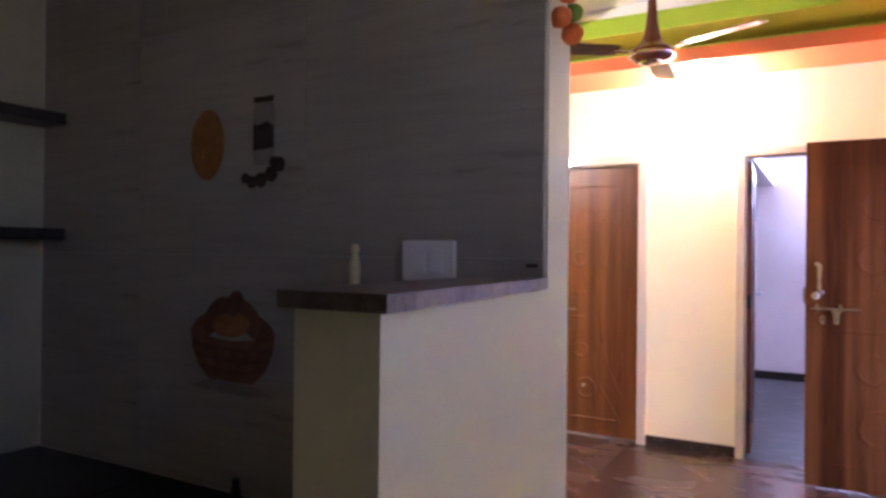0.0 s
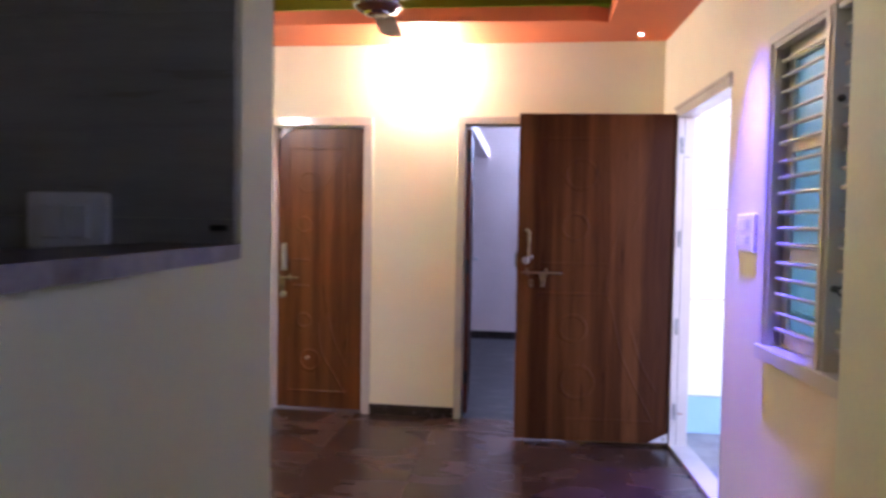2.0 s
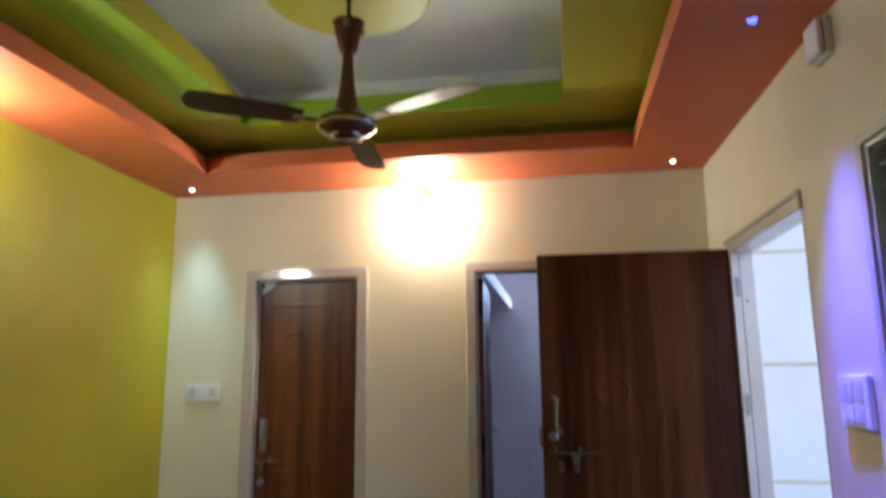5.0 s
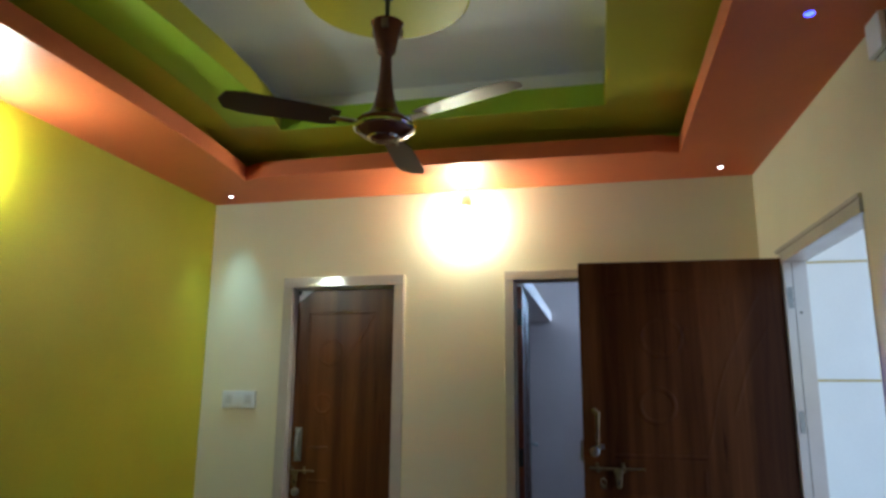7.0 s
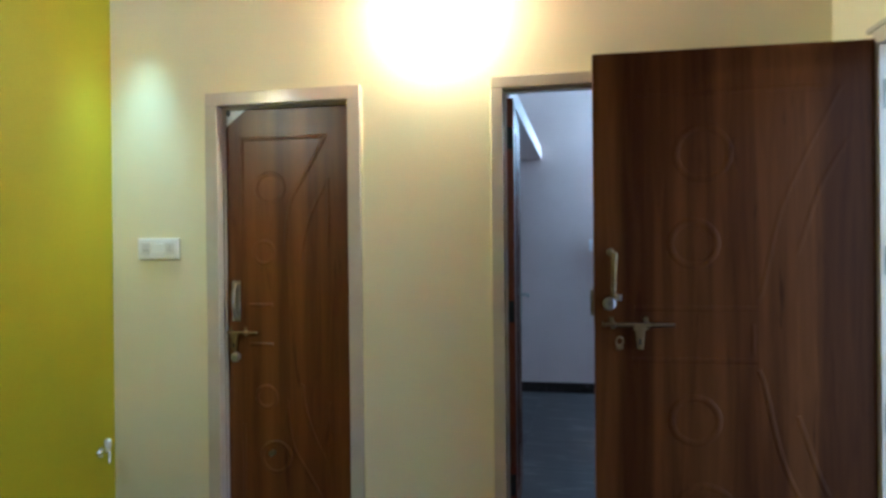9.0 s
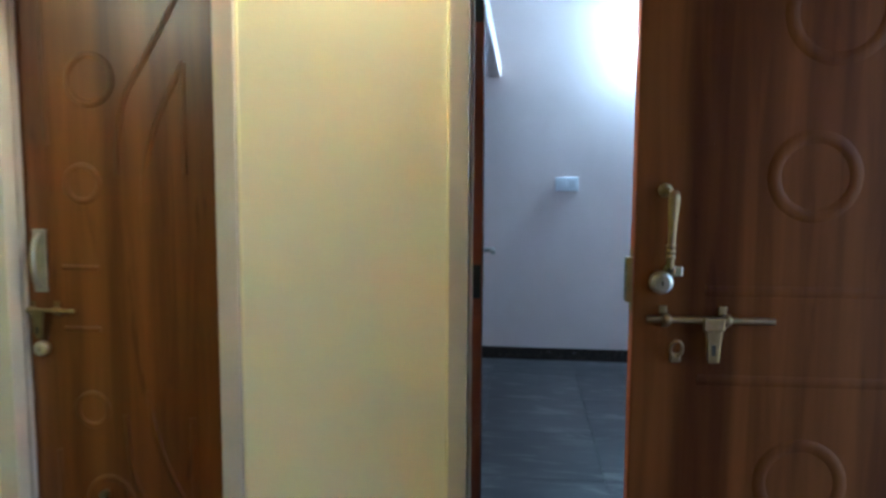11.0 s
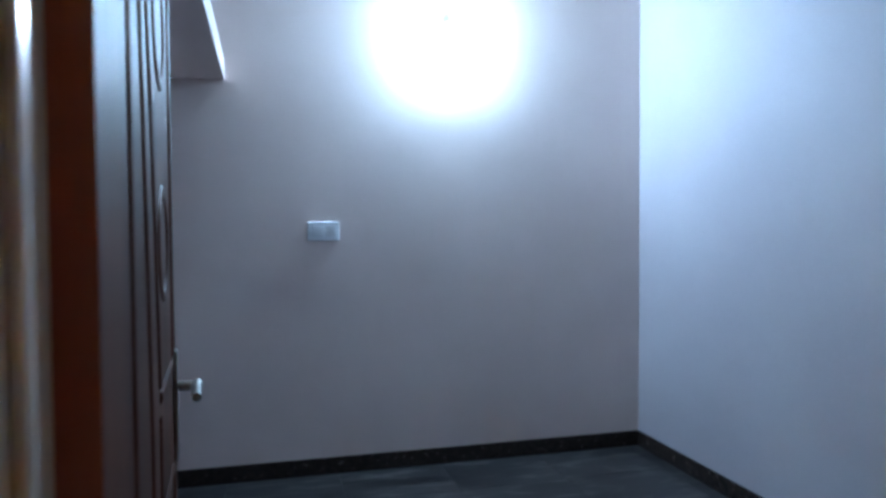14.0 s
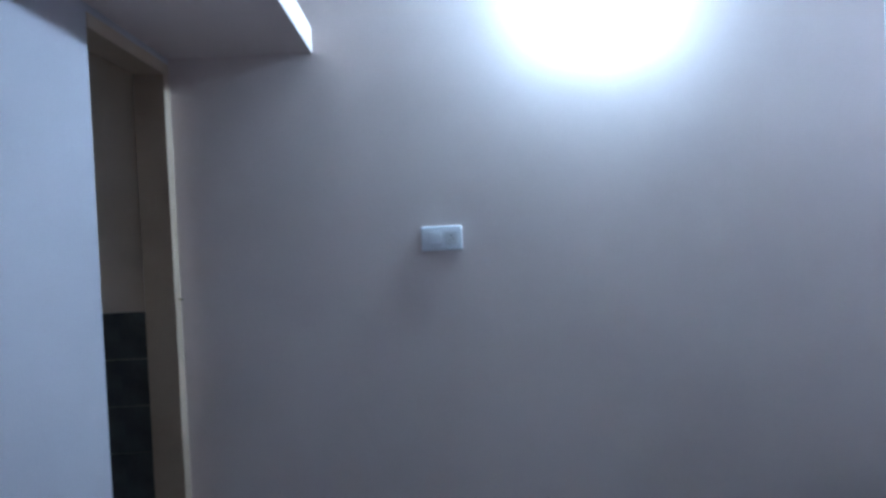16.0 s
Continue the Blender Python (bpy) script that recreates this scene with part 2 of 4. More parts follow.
GREYFRAME = surface("grey_window_paint", (0.48, 0.45, 0.40), (0.54, 0.51, 0.455), 0.4, scale=4, fine=140, bump=0.1)
# one door foil in two tones; the entrance leaf's has shade mixed in
DOOR_SHADED = wood("shaded_door_foil", (0.035, 0.0102, 0.0040), (0.071, 0.0228, 0.0074), (0.124, 0.0445, 0.0145), rough=0.40, shift=1.3)
DOOR_LIT = wood("lit_door_foil", (0.074, 0.0228, 0.0070), (0.143, 0.0475, 0.0142), (0.210, 0.079, 0.0235), rough=0.34, gloss=0.34, shift=2.3)
ROOM_DOOR = wood("greyed_brown_door_foil", (0.048, 0.0155, 0.0080), (0.080, 0.0270, 0.0140), (0.112, 0.041, 0.0225), rough=0.48, gloss=0.12, shift=4.1)
EDGE = surface("red_brown_edging", (0.20, 0.042, 0.012), (0.26, 0.058, 0.018), 0.45, scale=6, fine=120, stretch=(1, 1, 0.1))
GRANITE = surface("dark_brown_granite", (0.026, 0.018, 0.015), (0.040, 0.027, 0.022), 0.25, scale=30, fine=260, bump=0.03)
FLOOR_TILE = veined("brown_floor_tile", (0.030, 0.0138, 0.0100), (0.060, 0.0295, 0.0208), (0.085, 0.047, 0.035), 0.25, 2.2, (1.0, 2.2, 1.0), 0.20)
ROOM_TILE = veined("slate_floor_tile", (0.0135, 0.0122, 0.0135), (0.033, 0.0305, 0.0315), (0.17, 0.150, 0.143), 0.36, 2.0, (1.0, 3.6, 1.0), 0.75, 0.3)
GROUT = surface("dark_grout", (0.03, 0.025, 0.02), (0.05, 0.04, 0.035), 0.85)
TILE = surface("grey_kitchen_tile", (0.285, 0.276, 0.236), (0.335, 0.322, 0.278), 0.3, scale=3.0, fine=24, bump=0.03, stretch=(1, 12, 1), vary=0.05)
COUNTER = surface("black_granite", (0.008, 0.007, 0.007), (0.02, 0.018, 0.017), 0.35, scale=40, fine=300, bump=0.02)
CAP = surface("speckled_granite_cap", (0.062, 0.047, 0.040), (0.125, 0.098, 0.085), 0.35, scale=60, fine=260, bump=0.05)
PLASTIC = surface("white_plastic", (0.80, 0.81, 0.84), (0.84, 0.85, 0.88), 0.3, scale=6, fine=90, bump=0.01)
SWITCHGREY = surface("pale_grey_plastic", (0.66, 0.66, 0.68), (0.72, 0.72, 0.74), 0.35, scale=6, fine=90, bump=0.01)
BLACK = surface("black_plastic", (0.012, 0.012, 0.012), (0.02, 0.02, 0.02), 0.4, bump=0.02)
BRASS = surface("worn_brass", (0.195, 0.140, 0.074), (0.285, 0.215, 0.125), 0.46, 1.0, scale=18, fine=160, bump=0.06)
HINGE = surface("dull_hinge_steel", (0.22, 0.22, 0.21), (0.30, 0.30, 0.29), 0.5, 1.0, scale=18, fine=160)
BLADE = surface("brown_blade_enamel", (0.085, 0.034, 0.022), (0.11, 0.045, 0.028), 0.45, scale=6, fine=120, bump=0.02)
STEEL = surface("brushed_steel", (0.40, 0.40, 0.38), (0.52, 0.52, 0.50), 0.3, 1.0, scale=18, fine=160, bump=0.05)
CHROME = surface("chrome", (0.75, 0.75, 0.75), (0.8, 0.8, 0.8), 0.1, 1.0, bump=0.0)
COPPER = surface("brown_fan_enamel", (0.13, 0.042, 0.026), (0.17, 0.058, 0.034), 0.22, 0.35, scale=6, fine=120, bump=0.02)
TEAL = surface("teal_window_sheet", (0.12, 0.38, 0.43), (0.15, 0.44, 0.49), 0.4, scale=1.5, fine=40, bump=0.05)
_p = TEAL.node_tree.nodes["Principled BSDF"]
_p.inputs["Transmission Weight"].default_value = 0.75
SHUTTER = surface("cream_shutter_paint", (0.50, 0.47, 0.38), (0.56, 0.52, 0.43), 0.45, scale=4, fine=140)
OUT_WHITE = surface("white_exterior_paint", (0.78, 0.80, 0.78), (0.83, 0.85, 0.83), 0.6, scale=2, fine=80, bump=0.1)
OUT_BLUE = surface("pale_blue_dado_paint", (0.28, 0.52, 0.62), (0.33, 0.57, 0.67), 0.55, scale=2, fine=80)
OUT_LINE = surface("ochre_groove_paint", (0.52, 0.42, 0.17), (0.57, 0.46, 0.20), 0.6)
CEMENT = surface("grey_cement", (0.24, 0.24, 0.24), (0.33, 0.33, 0.33), 0.8, scale=5, fine=70, bump=0.25)
BATH_TILE = surface("dark_bathroom_tile", (0.055, 0.058, 0.062), (0.10, 0.105, 0.11), 0.3, scale=8, fine=120, bump=0.05, vary=0.15)
FILM = surface("milky_plastic_film", (0.62, 0.63, 0.66), (0.70, 0.71, 0.73), 0.35)
ORANGE_WOOL = surface("orange_wool", (0.62, 0.14, 0.03), (0.78, 0.22, 0.05), 0.85, scale=40, fine=200, bump=0.5)
GREEN_WOOL = surface("green_wool", (0.10, 0.26, 0.03), (0.15, 0.34, 0.05), 0.85, scale=40, fine=200, bump=0.5)
PRINT_ORANGE = surface("orange_print", (0.238, 0.095, 0.025), (0.322, 0.147, 0.045), 0.25, scale=25, fine=90)
PRINT_BROWN = surface("brown_print", (0.120, 0.045, 0.018), (0.204, 0.084, 0.036), 0.25, scale=25, fine=90)
PRINT_MID = surface("mid_brown_print", (0.090, 0.033, 0.014), (0.144, 0.054, 0.024), 0.25, scale=25, fine=90)
PRINT_DARK = surface("dark_print", (0.04, 0.03, 0.028), (0.09, 0.06, 0.05), 0.25, scale=25, fine=90)
PRINT_PALE = surface("pale_print", (0.236, 0.236, 0.223), (0.279, 0.273, 0.254), 0.25, scale=25, fine=90)
BOTTLE = surface("pale_yellow_plastic", (0.62, 0.54, 0.30), (0.68, 0.60, 0.36), 0.35, scale=8)
GLOW_WARM = glow("warm_bulb_glass", WARM, BULB_WARM)
GLOW_SIDE = glow("white_side_bulb_glass", SIDE, BULB_SIDE)
GLOW_COOL = glow("cool_bulb_glass", COOL, BULB_COOL)
GLOW_SPOT = glow("downlight_glass", (0.85, 0.95, 1.0), 2.0)
GLOW_BLUE = glow("blue_downlight_glass", (0.03, 0.04, 1.0), 4.0)

# ---- the rooms ----
F = -0.012                      # floor level
CEIL, MID, TOP = 2.605, 2.766, 2.95
RIGHT = pose(3.292, 0, 0, 0, 0, 2.573)   # the entrance wall: inner face x = 0, y towards the back wall

# back wall of the hall with two door openings
D1, D2 = (0.522, 1.302), (1.908, 2.765)
WT = 0.115
setting("wall_north", boxes(((-0.15, 0, F - 0.1), (D1[0], WT, 3.1)), ((D1[1], 0, F - 0.1), (D2[0], WT, 3.1)), ((D2[1], 0, F - 0.1), (4.55, WT, 3.1)),
        ((D1[0], 0, 2.10), (D1[1], WT, 3.1)), ((D2[0], 0, 2.10), (D2[1], WT, 3.1))), CREAM, "cream painted plaster wall with two doorways", "wall")
# its other side, in the bedroom's darkened paint
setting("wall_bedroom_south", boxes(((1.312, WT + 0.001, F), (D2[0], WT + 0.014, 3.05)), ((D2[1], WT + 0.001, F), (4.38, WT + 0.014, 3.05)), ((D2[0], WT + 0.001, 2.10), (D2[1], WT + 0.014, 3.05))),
        ROOM_PAINT_DIMMED, "pale painted bedroom wall round the doorway", "wall")
setting("wall_west", boxes(((-0.15, -3.69, F - 0.1), (0, 0, 3.1))), YELLOW, "bright yellow painted plaster wall", "wall")
# entrance wall with door and window openings
EY0, EY1, EH = -0.375, -1.358, 2.085
WY0, WY1, WZ0, WZ1 = -1.845, -2.83, 0.845, 2.13
ET, WT2 = 0.085, 0.14
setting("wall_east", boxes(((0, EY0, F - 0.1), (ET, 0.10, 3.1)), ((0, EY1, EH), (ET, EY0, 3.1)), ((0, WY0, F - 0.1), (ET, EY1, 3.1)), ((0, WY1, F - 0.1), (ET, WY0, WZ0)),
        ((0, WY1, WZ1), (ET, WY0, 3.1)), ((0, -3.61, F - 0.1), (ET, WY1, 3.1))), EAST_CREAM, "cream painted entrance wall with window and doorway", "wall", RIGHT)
PX = 2.975                      # face of the passage wall
# the opening is unseen, added to let daylight onto the kitchen
setting("wall_passage", boxes(((PX, -4.40, F - 0.1), (PX + 0.15, -3.62, 3.1)), ((PX, -6.3, F - 0.1), (PX + 0.15, -4.66, 3.1)), ((PX, -4.66, F - 0.1), (PX + 0.15, -4.40, 1.65)), ((PX, -4.66, 2.2), (PX + 0.15, -4.40, 3.1))), KCREAM, "cream painted passage wall with an added daylight opening", "wall")
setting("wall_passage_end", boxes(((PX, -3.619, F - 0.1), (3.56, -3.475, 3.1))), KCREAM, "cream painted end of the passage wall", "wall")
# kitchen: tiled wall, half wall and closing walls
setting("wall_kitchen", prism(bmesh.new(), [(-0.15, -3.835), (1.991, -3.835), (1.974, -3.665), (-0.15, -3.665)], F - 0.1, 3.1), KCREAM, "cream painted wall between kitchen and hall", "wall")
setting("wall_kitchen_west", boxes(((0.20, -6.3, F - 0.1), (0.327, -3.848, 3.1))), KCREAM_SHADED, "cream painted kitchen side wall", "wall")
setting("wall_south", boxes(((0.20, -6.45, F - 0.1), (3.40, -6.301, 3.1))), CREAM, "cream painted wall closing the kitchen", "wall")
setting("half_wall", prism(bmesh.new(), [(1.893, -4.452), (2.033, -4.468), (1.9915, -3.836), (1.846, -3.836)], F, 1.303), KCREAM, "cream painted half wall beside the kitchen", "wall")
# bedroom
BX0, BX1, BY = 1.31, 4.385, 3.445
OY0, OY1, OH = 2.74, 3.385, 2.11
setting("wall_bedroom_north", boxes(((1.19, BY, F - 0.1), (BX1 + 0.15, BY + 0.15, 3.05))), ROOM_PAINT, "pale painted bedroom wall", "wall")
setting("wall_bedroom_east", boxes(((BX1, WT + 0.001, F - 0.1), (BX1 + 0.15, BY - 0.001, 3.05))), ROOM_PAINT_DIMMED, "pale painted bedroom side wall", "wall")
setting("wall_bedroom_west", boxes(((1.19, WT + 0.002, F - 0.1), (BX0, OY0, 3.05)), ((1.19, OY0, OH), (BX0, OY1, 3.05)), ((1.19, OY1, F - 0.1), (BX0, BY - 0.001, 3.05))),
        ROOM_PAINT_DIMMED, "pale painted bedroom wall with bathroom doorway", "wall")
setting("ceiling_bedroom", boxes(((1.19, WT, 3.051), (BX1 + 0.15, BY + 0.15, 3.15))), WHITE, "white bedroom ceiling", "ceiling")
# bathroom behind the doorway
BATHW = surface("bathroom_paint", (0.74, 0.59, 0.47), (0.80, 0.64, 0.515), 0.6, scale=2, fine=90)
setting("wall_bathroom", boxes(((0.1, BY + 0.002, F), (1.188, BY + 0.12, 3.0))), BATHW, "cream painted bathroom wall with dark tiles", "wall")
setting("wall_bathroom_west", boxes(((-0.02, 1.9, F), (0.099, BY + 0.12, 3.0))), BATHW, "cream painted bathroom wall", "wall")
setting("wall_bathroom_south", boxes(((0.10, 1.8, F), (1.188, 1.899, 3.0))), BATHW, "cream painted bathroom wall", "wall")
setting("ceiling_bathroom", boxes(((-0.02, 1.8, 3.0), (1.188, BY + 0.12, 3.1))), WHITE, "white bathroom ceiling", "ceiling")

# ---- ceilings of the hall: orange border, lime tray, white slab ----
def tray(name, outer, hole, z0, z1, material, riser, label):
    """A flat slab with an opening: outer and hole are closed runs of (x, y)."""
    bm = bmesh.new()
    loops = []
    for z in (z0, z1):
        o = [bm.verts.new((x, y, z)) for x, y in outer]
        h = [bm.verts.new((x, y, z)) for x, y in hole]
        eo = [bm.edges.new((o[i], o[(i + 1) % len(o)])) for i in range(len(o))]
        eh = [bm.edges.new((h[i], h[(i + 1) % len(h)])) for i in range(len(h))]
        bmesh.ops.triangle_fill(bm, edges=eo + eh, use_beauty=True)
        loops.append(h)
    n = len(hole)
    for i in range(n):
        a, b = hole[i], hole[(i + 1) % n]
        f = bm.faces.new((loops[0][i], loops[0][(i + 1) % n], loops[1][(i + 1) % n], loops[1][i]))
        # side risers keep the slab colour, painting faces turned from the bulb darker
        f.material_index = 1 if abs(b[0] - a[0]) > abs(b[1] - a[1]) else 0
    ob = setting(name, bm, material, label, "ceiling")
    ob.data.materials.append(riser)
    return ob


NEAR = -3.15
left1 = arc([(0.515, NEAR), (0.525, -2.0), (0.565, -1.2), (0.455, -0.447)], 16)
tray("ceiling_border", [(-0.1, 0.05), (-0.1, -3.75), (3.6, -3.75), (3.6, 0.05)], left1 + arc([(0.58, -0.50), (1.6, -0.535), (2.74, -0.49)], 8) + [(2.866, -0.447), (2.90, NEAR)], CEIL, CEIL + 0.09, ORANGE, ORANGE, "orange painted dropped ceiling border")
setting("ceiling_cove", boxes(((0.12, -0.30, CEIL + 0.095), (3.25, -0.22, MID + 0.06)), ((0.12, -3.5, CEIL + 0.095), (0.2, -0.31, MID + 0.06)), ((3.16, -3.5, CEIL + 0.095), (3.25, -0.31, MID + 0.06)), ((0.21, -3.5, CEIL + 0.095), (3.15, -3.42, MID + 0.06))),
        LEAF_GREEN, "green painted side of the ceiling recess", "ceiling")
left2 = arc([(0.87, -2.75), (0.905, -1.9), (0.955, -1.2), (0.822, -0.768)], 16)
tray("ceiling_tray", [(0.1, -0.2), (0.1, -3.55), (3.3, -3.55), (3.3, -0.2)], left2 + [(0.84, -0.76), (2.50, -0.748), (2.508, -0.758), (2.515, -2.75)], MID, MID + 0.115, GREEN, LEAF_GREEN, "lime green painted ceiling tray")
# greener strip that partly paints the side bulb's light on the tray
band = [p for p in left2 if p[1] < -0.80]
setting("ceiling_tray_band", prism(bmesh.new(), band + [(x - 0.26, y) for x, y in band[::-1]], MID - 0.005, MID - 0.001), LEAF_GREEN, "bright green band along the ceiling tray, bulb light painted in", "ceiling")
setting("ceiling_upper", boxes(((0.1, -3.55, TOP), (3.3, -0.2, TOP + 0.12))), WHITE, "white painted upper ceiling", "ceiling")
setting("ceiling_cornice", boxes(((0.86, -0.742, MID + 0.116), (2.5, -0.702, TOP)), ((2.525, -2.75, MID + 0.116), (2.56, -0.69, TOP)), ((0.78, -2.75, MID + 0.116), (0.82, -0.69, TOP)), ((0.78, -2.80, MID + 0.116), (2.56, -2.755, TOP))), WHITE, "white painted strip of the ceiling recess", "ceiling")
bm = bmesh.new()
lathe(bm, [(0, 2.888), (0.315, 2.888), (0.325, 2.894), (0.325, TOP - 0.002), (0, TOP - 0.002)], Matrix.Translation((1.69, -1.66, 0)), 64)
setting("ceiling_rose", bm, GREEN, "round lime green ceiling disc above the fan", "ceiling")
setting("ceiling_kitchen", boxes(((-0.1, -6.45, 2.95), (3.6, -3.76, 3.05))), WHITE, "white kitchen ceiling", "ceiling")
setting("ceiling_slab", boxes(((-0.15, -6.45, 3.16), (4.6, 3.65, 3.25))), CEMENT, "concrete roof slab", "ceiling")

# ---- floors ----
setting("floor", boxes(((-0.15, -6.45, F - 0.12), (3.39, 0.02, F - 0.006))), GROUT, "dark bedding under brown hall tiles", "floor")
floor_hall = bpy.data.objects["floor"]
setting("floor_bedroom", boxes(((0.0, 0.021, F - 0.12), (4.55, 3.62, F - 0.006))), GROUT, "dark bedding under slate bedroom tiles", "floor")
floor_room = bpy.data.objects["floor_bedroom"]


# ---- skirtings ----
SK = 0.075
setting("baseboard_north", boxes(((0.012, -0.012, F), (D1[0], 0, F + SK)), ((D1[1], -0.012, F), (D2[0], 0, F + SK)), ((D2[1], -0.012, F), (3.28, 0, F + SK)), bevel=0.003), GRANITE, "dark brown granite skirting", "skirting")
setting("baseboard_west", boxes(((0, -3.69, F), (0.012, 0, F + SK)), bevel=0.003), GRANITE, "dark brown granite skirting", "skirting")
for nm, a, b in (("north", (BX0 + 0.013, BY - 0.013), (BX1, BY)), ("east", (BX1 - 0.013, WT + 0.02), (BX1, BY - 0.0135)), ("west", (BX0, WT + 0.02), (BX0 + 0.013, OY0))):
    setting("baseboard_bedroom_" + nm, boxes(((*a, F), (*b, 0.082)), bevel=0.003), GRANITE, "dark granite skirting", "skirting")


# ---- doors ----
def door_frame(name, x0, x1, h, depth, label, width=0.062):
    """A painted timber frame: two jambs and a head, with a stepped stop behind the front edge."""
    f = thing(name, label, "door frame", kind="structure")
    for side, s in ((x0, 1), (x1, -1)):
        j = part("jamb", boxes(((side, -0.016, F), (side + s * width, depth, h - width)), ((side + s * (width + 0.0005), 0.035, F), (side + s * (width + 0.010), 0.058, h - width)), bevel=0.003), FRAME, f)
    part("head", boxes(((x0, -0.016, h - width + 0.0005), (x1, depth, h)), ((x0 + width, 0.035, h - width - 0.010), (x1 - width, 0.058, h - width)), bevel=0.003), FRAME, f)
    return f


def through_points(pts, n=6):
    """A smooth run that passes through every point."""
    q = [Vector(p) for p in pts]
    q = [q[0] * 2 - q[1]] + q + [q[-1] * 2 - q[-2]]
    out = []
    for a, b, c, d in zip(q, q[1:], q[2:], q[3:]):
        for i in range(n):
            t = i / n
            out.append(tuple(0.5 * (2 * b + (c - a) * t + (2 * a - 5 * b + 4 * c - d) * t * t + (3 * b - a - 3 * c + d) * t ** 3)))
    return out + [tuple(q[-2])]


def mould(leaf, pts, material, width=0.022, rise=0.0022, closed=False):
    part("moulding", bead(bmesh.new(), pts, width, rise, closed), material, leaf, soft=True)


def main_pattern(leaf, material):
    """Raised mouldings of the entrance leaf: rings, bars and two pairs of sweeping curves."""
    for u, z, r in ((0.385, 1.68, 0.093), (0.352, 1.355, 0.080), (0.352, 0.715, 0.082), (0.385, 0.375, 0.103)):
        mould(leaf, ring(u, z, r), material, 0.027, 0.0022 if z > 1.5 else 0.0030, True)
    for run in ([(0.14, 1.90), (0.80, 1.90)], [(0.145, 1.12), (0.565, 1.12)], [(0.135, 0.932), (0.565, 0.932)], [(0.13, 0.14), (0.855, 0.14)]):
        mould(leaf, run, material)
    mould(leaf, [(0.14, 1.89), (0.14, 1.42)], material, 0.03, 0.0005)
    mould(leaf, [(0.553, 1.065), (0.553, 0.96)], material, 0.018, 0.001)
    for flip in (1, -1):
        for run in ([(0.57, 0.90), (0.59, 0.84), (0.645, 0.59), (0.725, 0.40), (0.85, 0.15)], [(0.70, 0.74), (0.72, 0.68), (0.78, 0.50), (0.87, 0.335)]):
            mould(leaf, through_points([(u, 1.026 + flip * (z - 1.026)) for u, z in run]), material, 0.020, 0.0017 if flip > 0 else 0.0009)


def corner_film(leaf, pts, y):
    bm = bmesh.new()
    a = [bm.verts.new((x, y, z)) for x, z in pts]
    b = [bm.verts.new((x, y - 0.0015, z)) for x, z in pts]
    bm.faces.new(a)
    bm.faces.new(b[::-1])
    for i in range(3):
        bm.faces.new((a[i], a[(i + 1) % 3], b[(i + 1) % 3], b[i]))
    part("corner_film", bm, FILM, leaf, "milky plastic corner film")


def loft(bm, sections, sides=12):
    """A solid through upright oval sections: (x, y, z, half width, half depth)."""
    rows = [[bm.verts.new((x + a * math.cos(2 * math.pi * i / sides), y + b * math.sin(2 * math.pi * i / sides), z)) for i in range(sides)] for x, y, z, a, b in sections]
    for p, q in zip(rows, rows[1:]):
        for i in range(sides):
            bm.faces.new((p[i], p[(i + 1) % sides], q[(i + 1) % sides], q[i]))
    bm.faces.new(rows[0])
    bm.faces.new(rows[-1])
    return bm


def pull(leaf, u, z0, z1, y=0.0, material=BRASS):
    """A cast pull handle: a flat grip, broad above and slim below, three rings and a foot at each end."""
    h = z1 - z0
    grip = [(0.0, 0.021, 0.0065, 0.005), (0.10, 0.022, 0.0072, 0.006), (0.30, 0.022, 0.0074, 0.0055), (0.55, 0.023, 0.0090, 0.0055), (0.78, 0.025, 0.0112, 0.0055), (0.88, 0.025, 0.0120, 0.006), (0.93, 0.022, 0.0108, 0.0055), (0.965, 0.017, 0.007, 0.005)]
    handle = part("pull_handle", loft(bmesh.new(), [(u + 0.003 * k, y - d, z0 + 0.004 + h * k, a, b) for k, d, a, b in grip]), material, leaf, "worn brass pull handle", soft=True)
    for k in (0.13, 0.20, 0.27):
        z = z0 + 0.004 + h * k
        part("grip_ring", loft(bmesh.new(), [(u, y - 0.022, z - 0.0048, 0.008, 0.0062), (u, y - 0.022, z - 0.002, 0.0102, 0.0082), (u, y - 0.022, z + 0.002, 0.0102, 0.0082), (u, y - 0.022, z + 0.0048, 0.008, 0.0062)]), material, handle, soft=True)
    for z, zz, lean in ((z0 - 0.004, z0 + 0.006, 0.006), (z1 - 0.002, z1 - 0.006, -0.010)):
        foot = rod(bmesh.new(), (u + lean, y, z), (u + lean * 0.2, y - 0.022, zz), 0.0085, 12, 0.0065)
        lathe(foot, [(0, 0), (0.0145, 0), (0.0145, 0.003), (0.010, 0.006), (0, 0.007)], Matrix.Translation((u + lean, y, z)) @ Matrix.Rotation(radians(90), 4, "X"), 20)
        part("handle_foot", foot, material, handle, soft=True)
    ear = boxes(((u + 0.002, y - 0.006, z0 - 0.016), (u + 0.030, y, z0 + 0.004)), bevel=0.005)
    part("foot_plate", ear, STEEL, handle, "dull steel foot plate")
    return handle


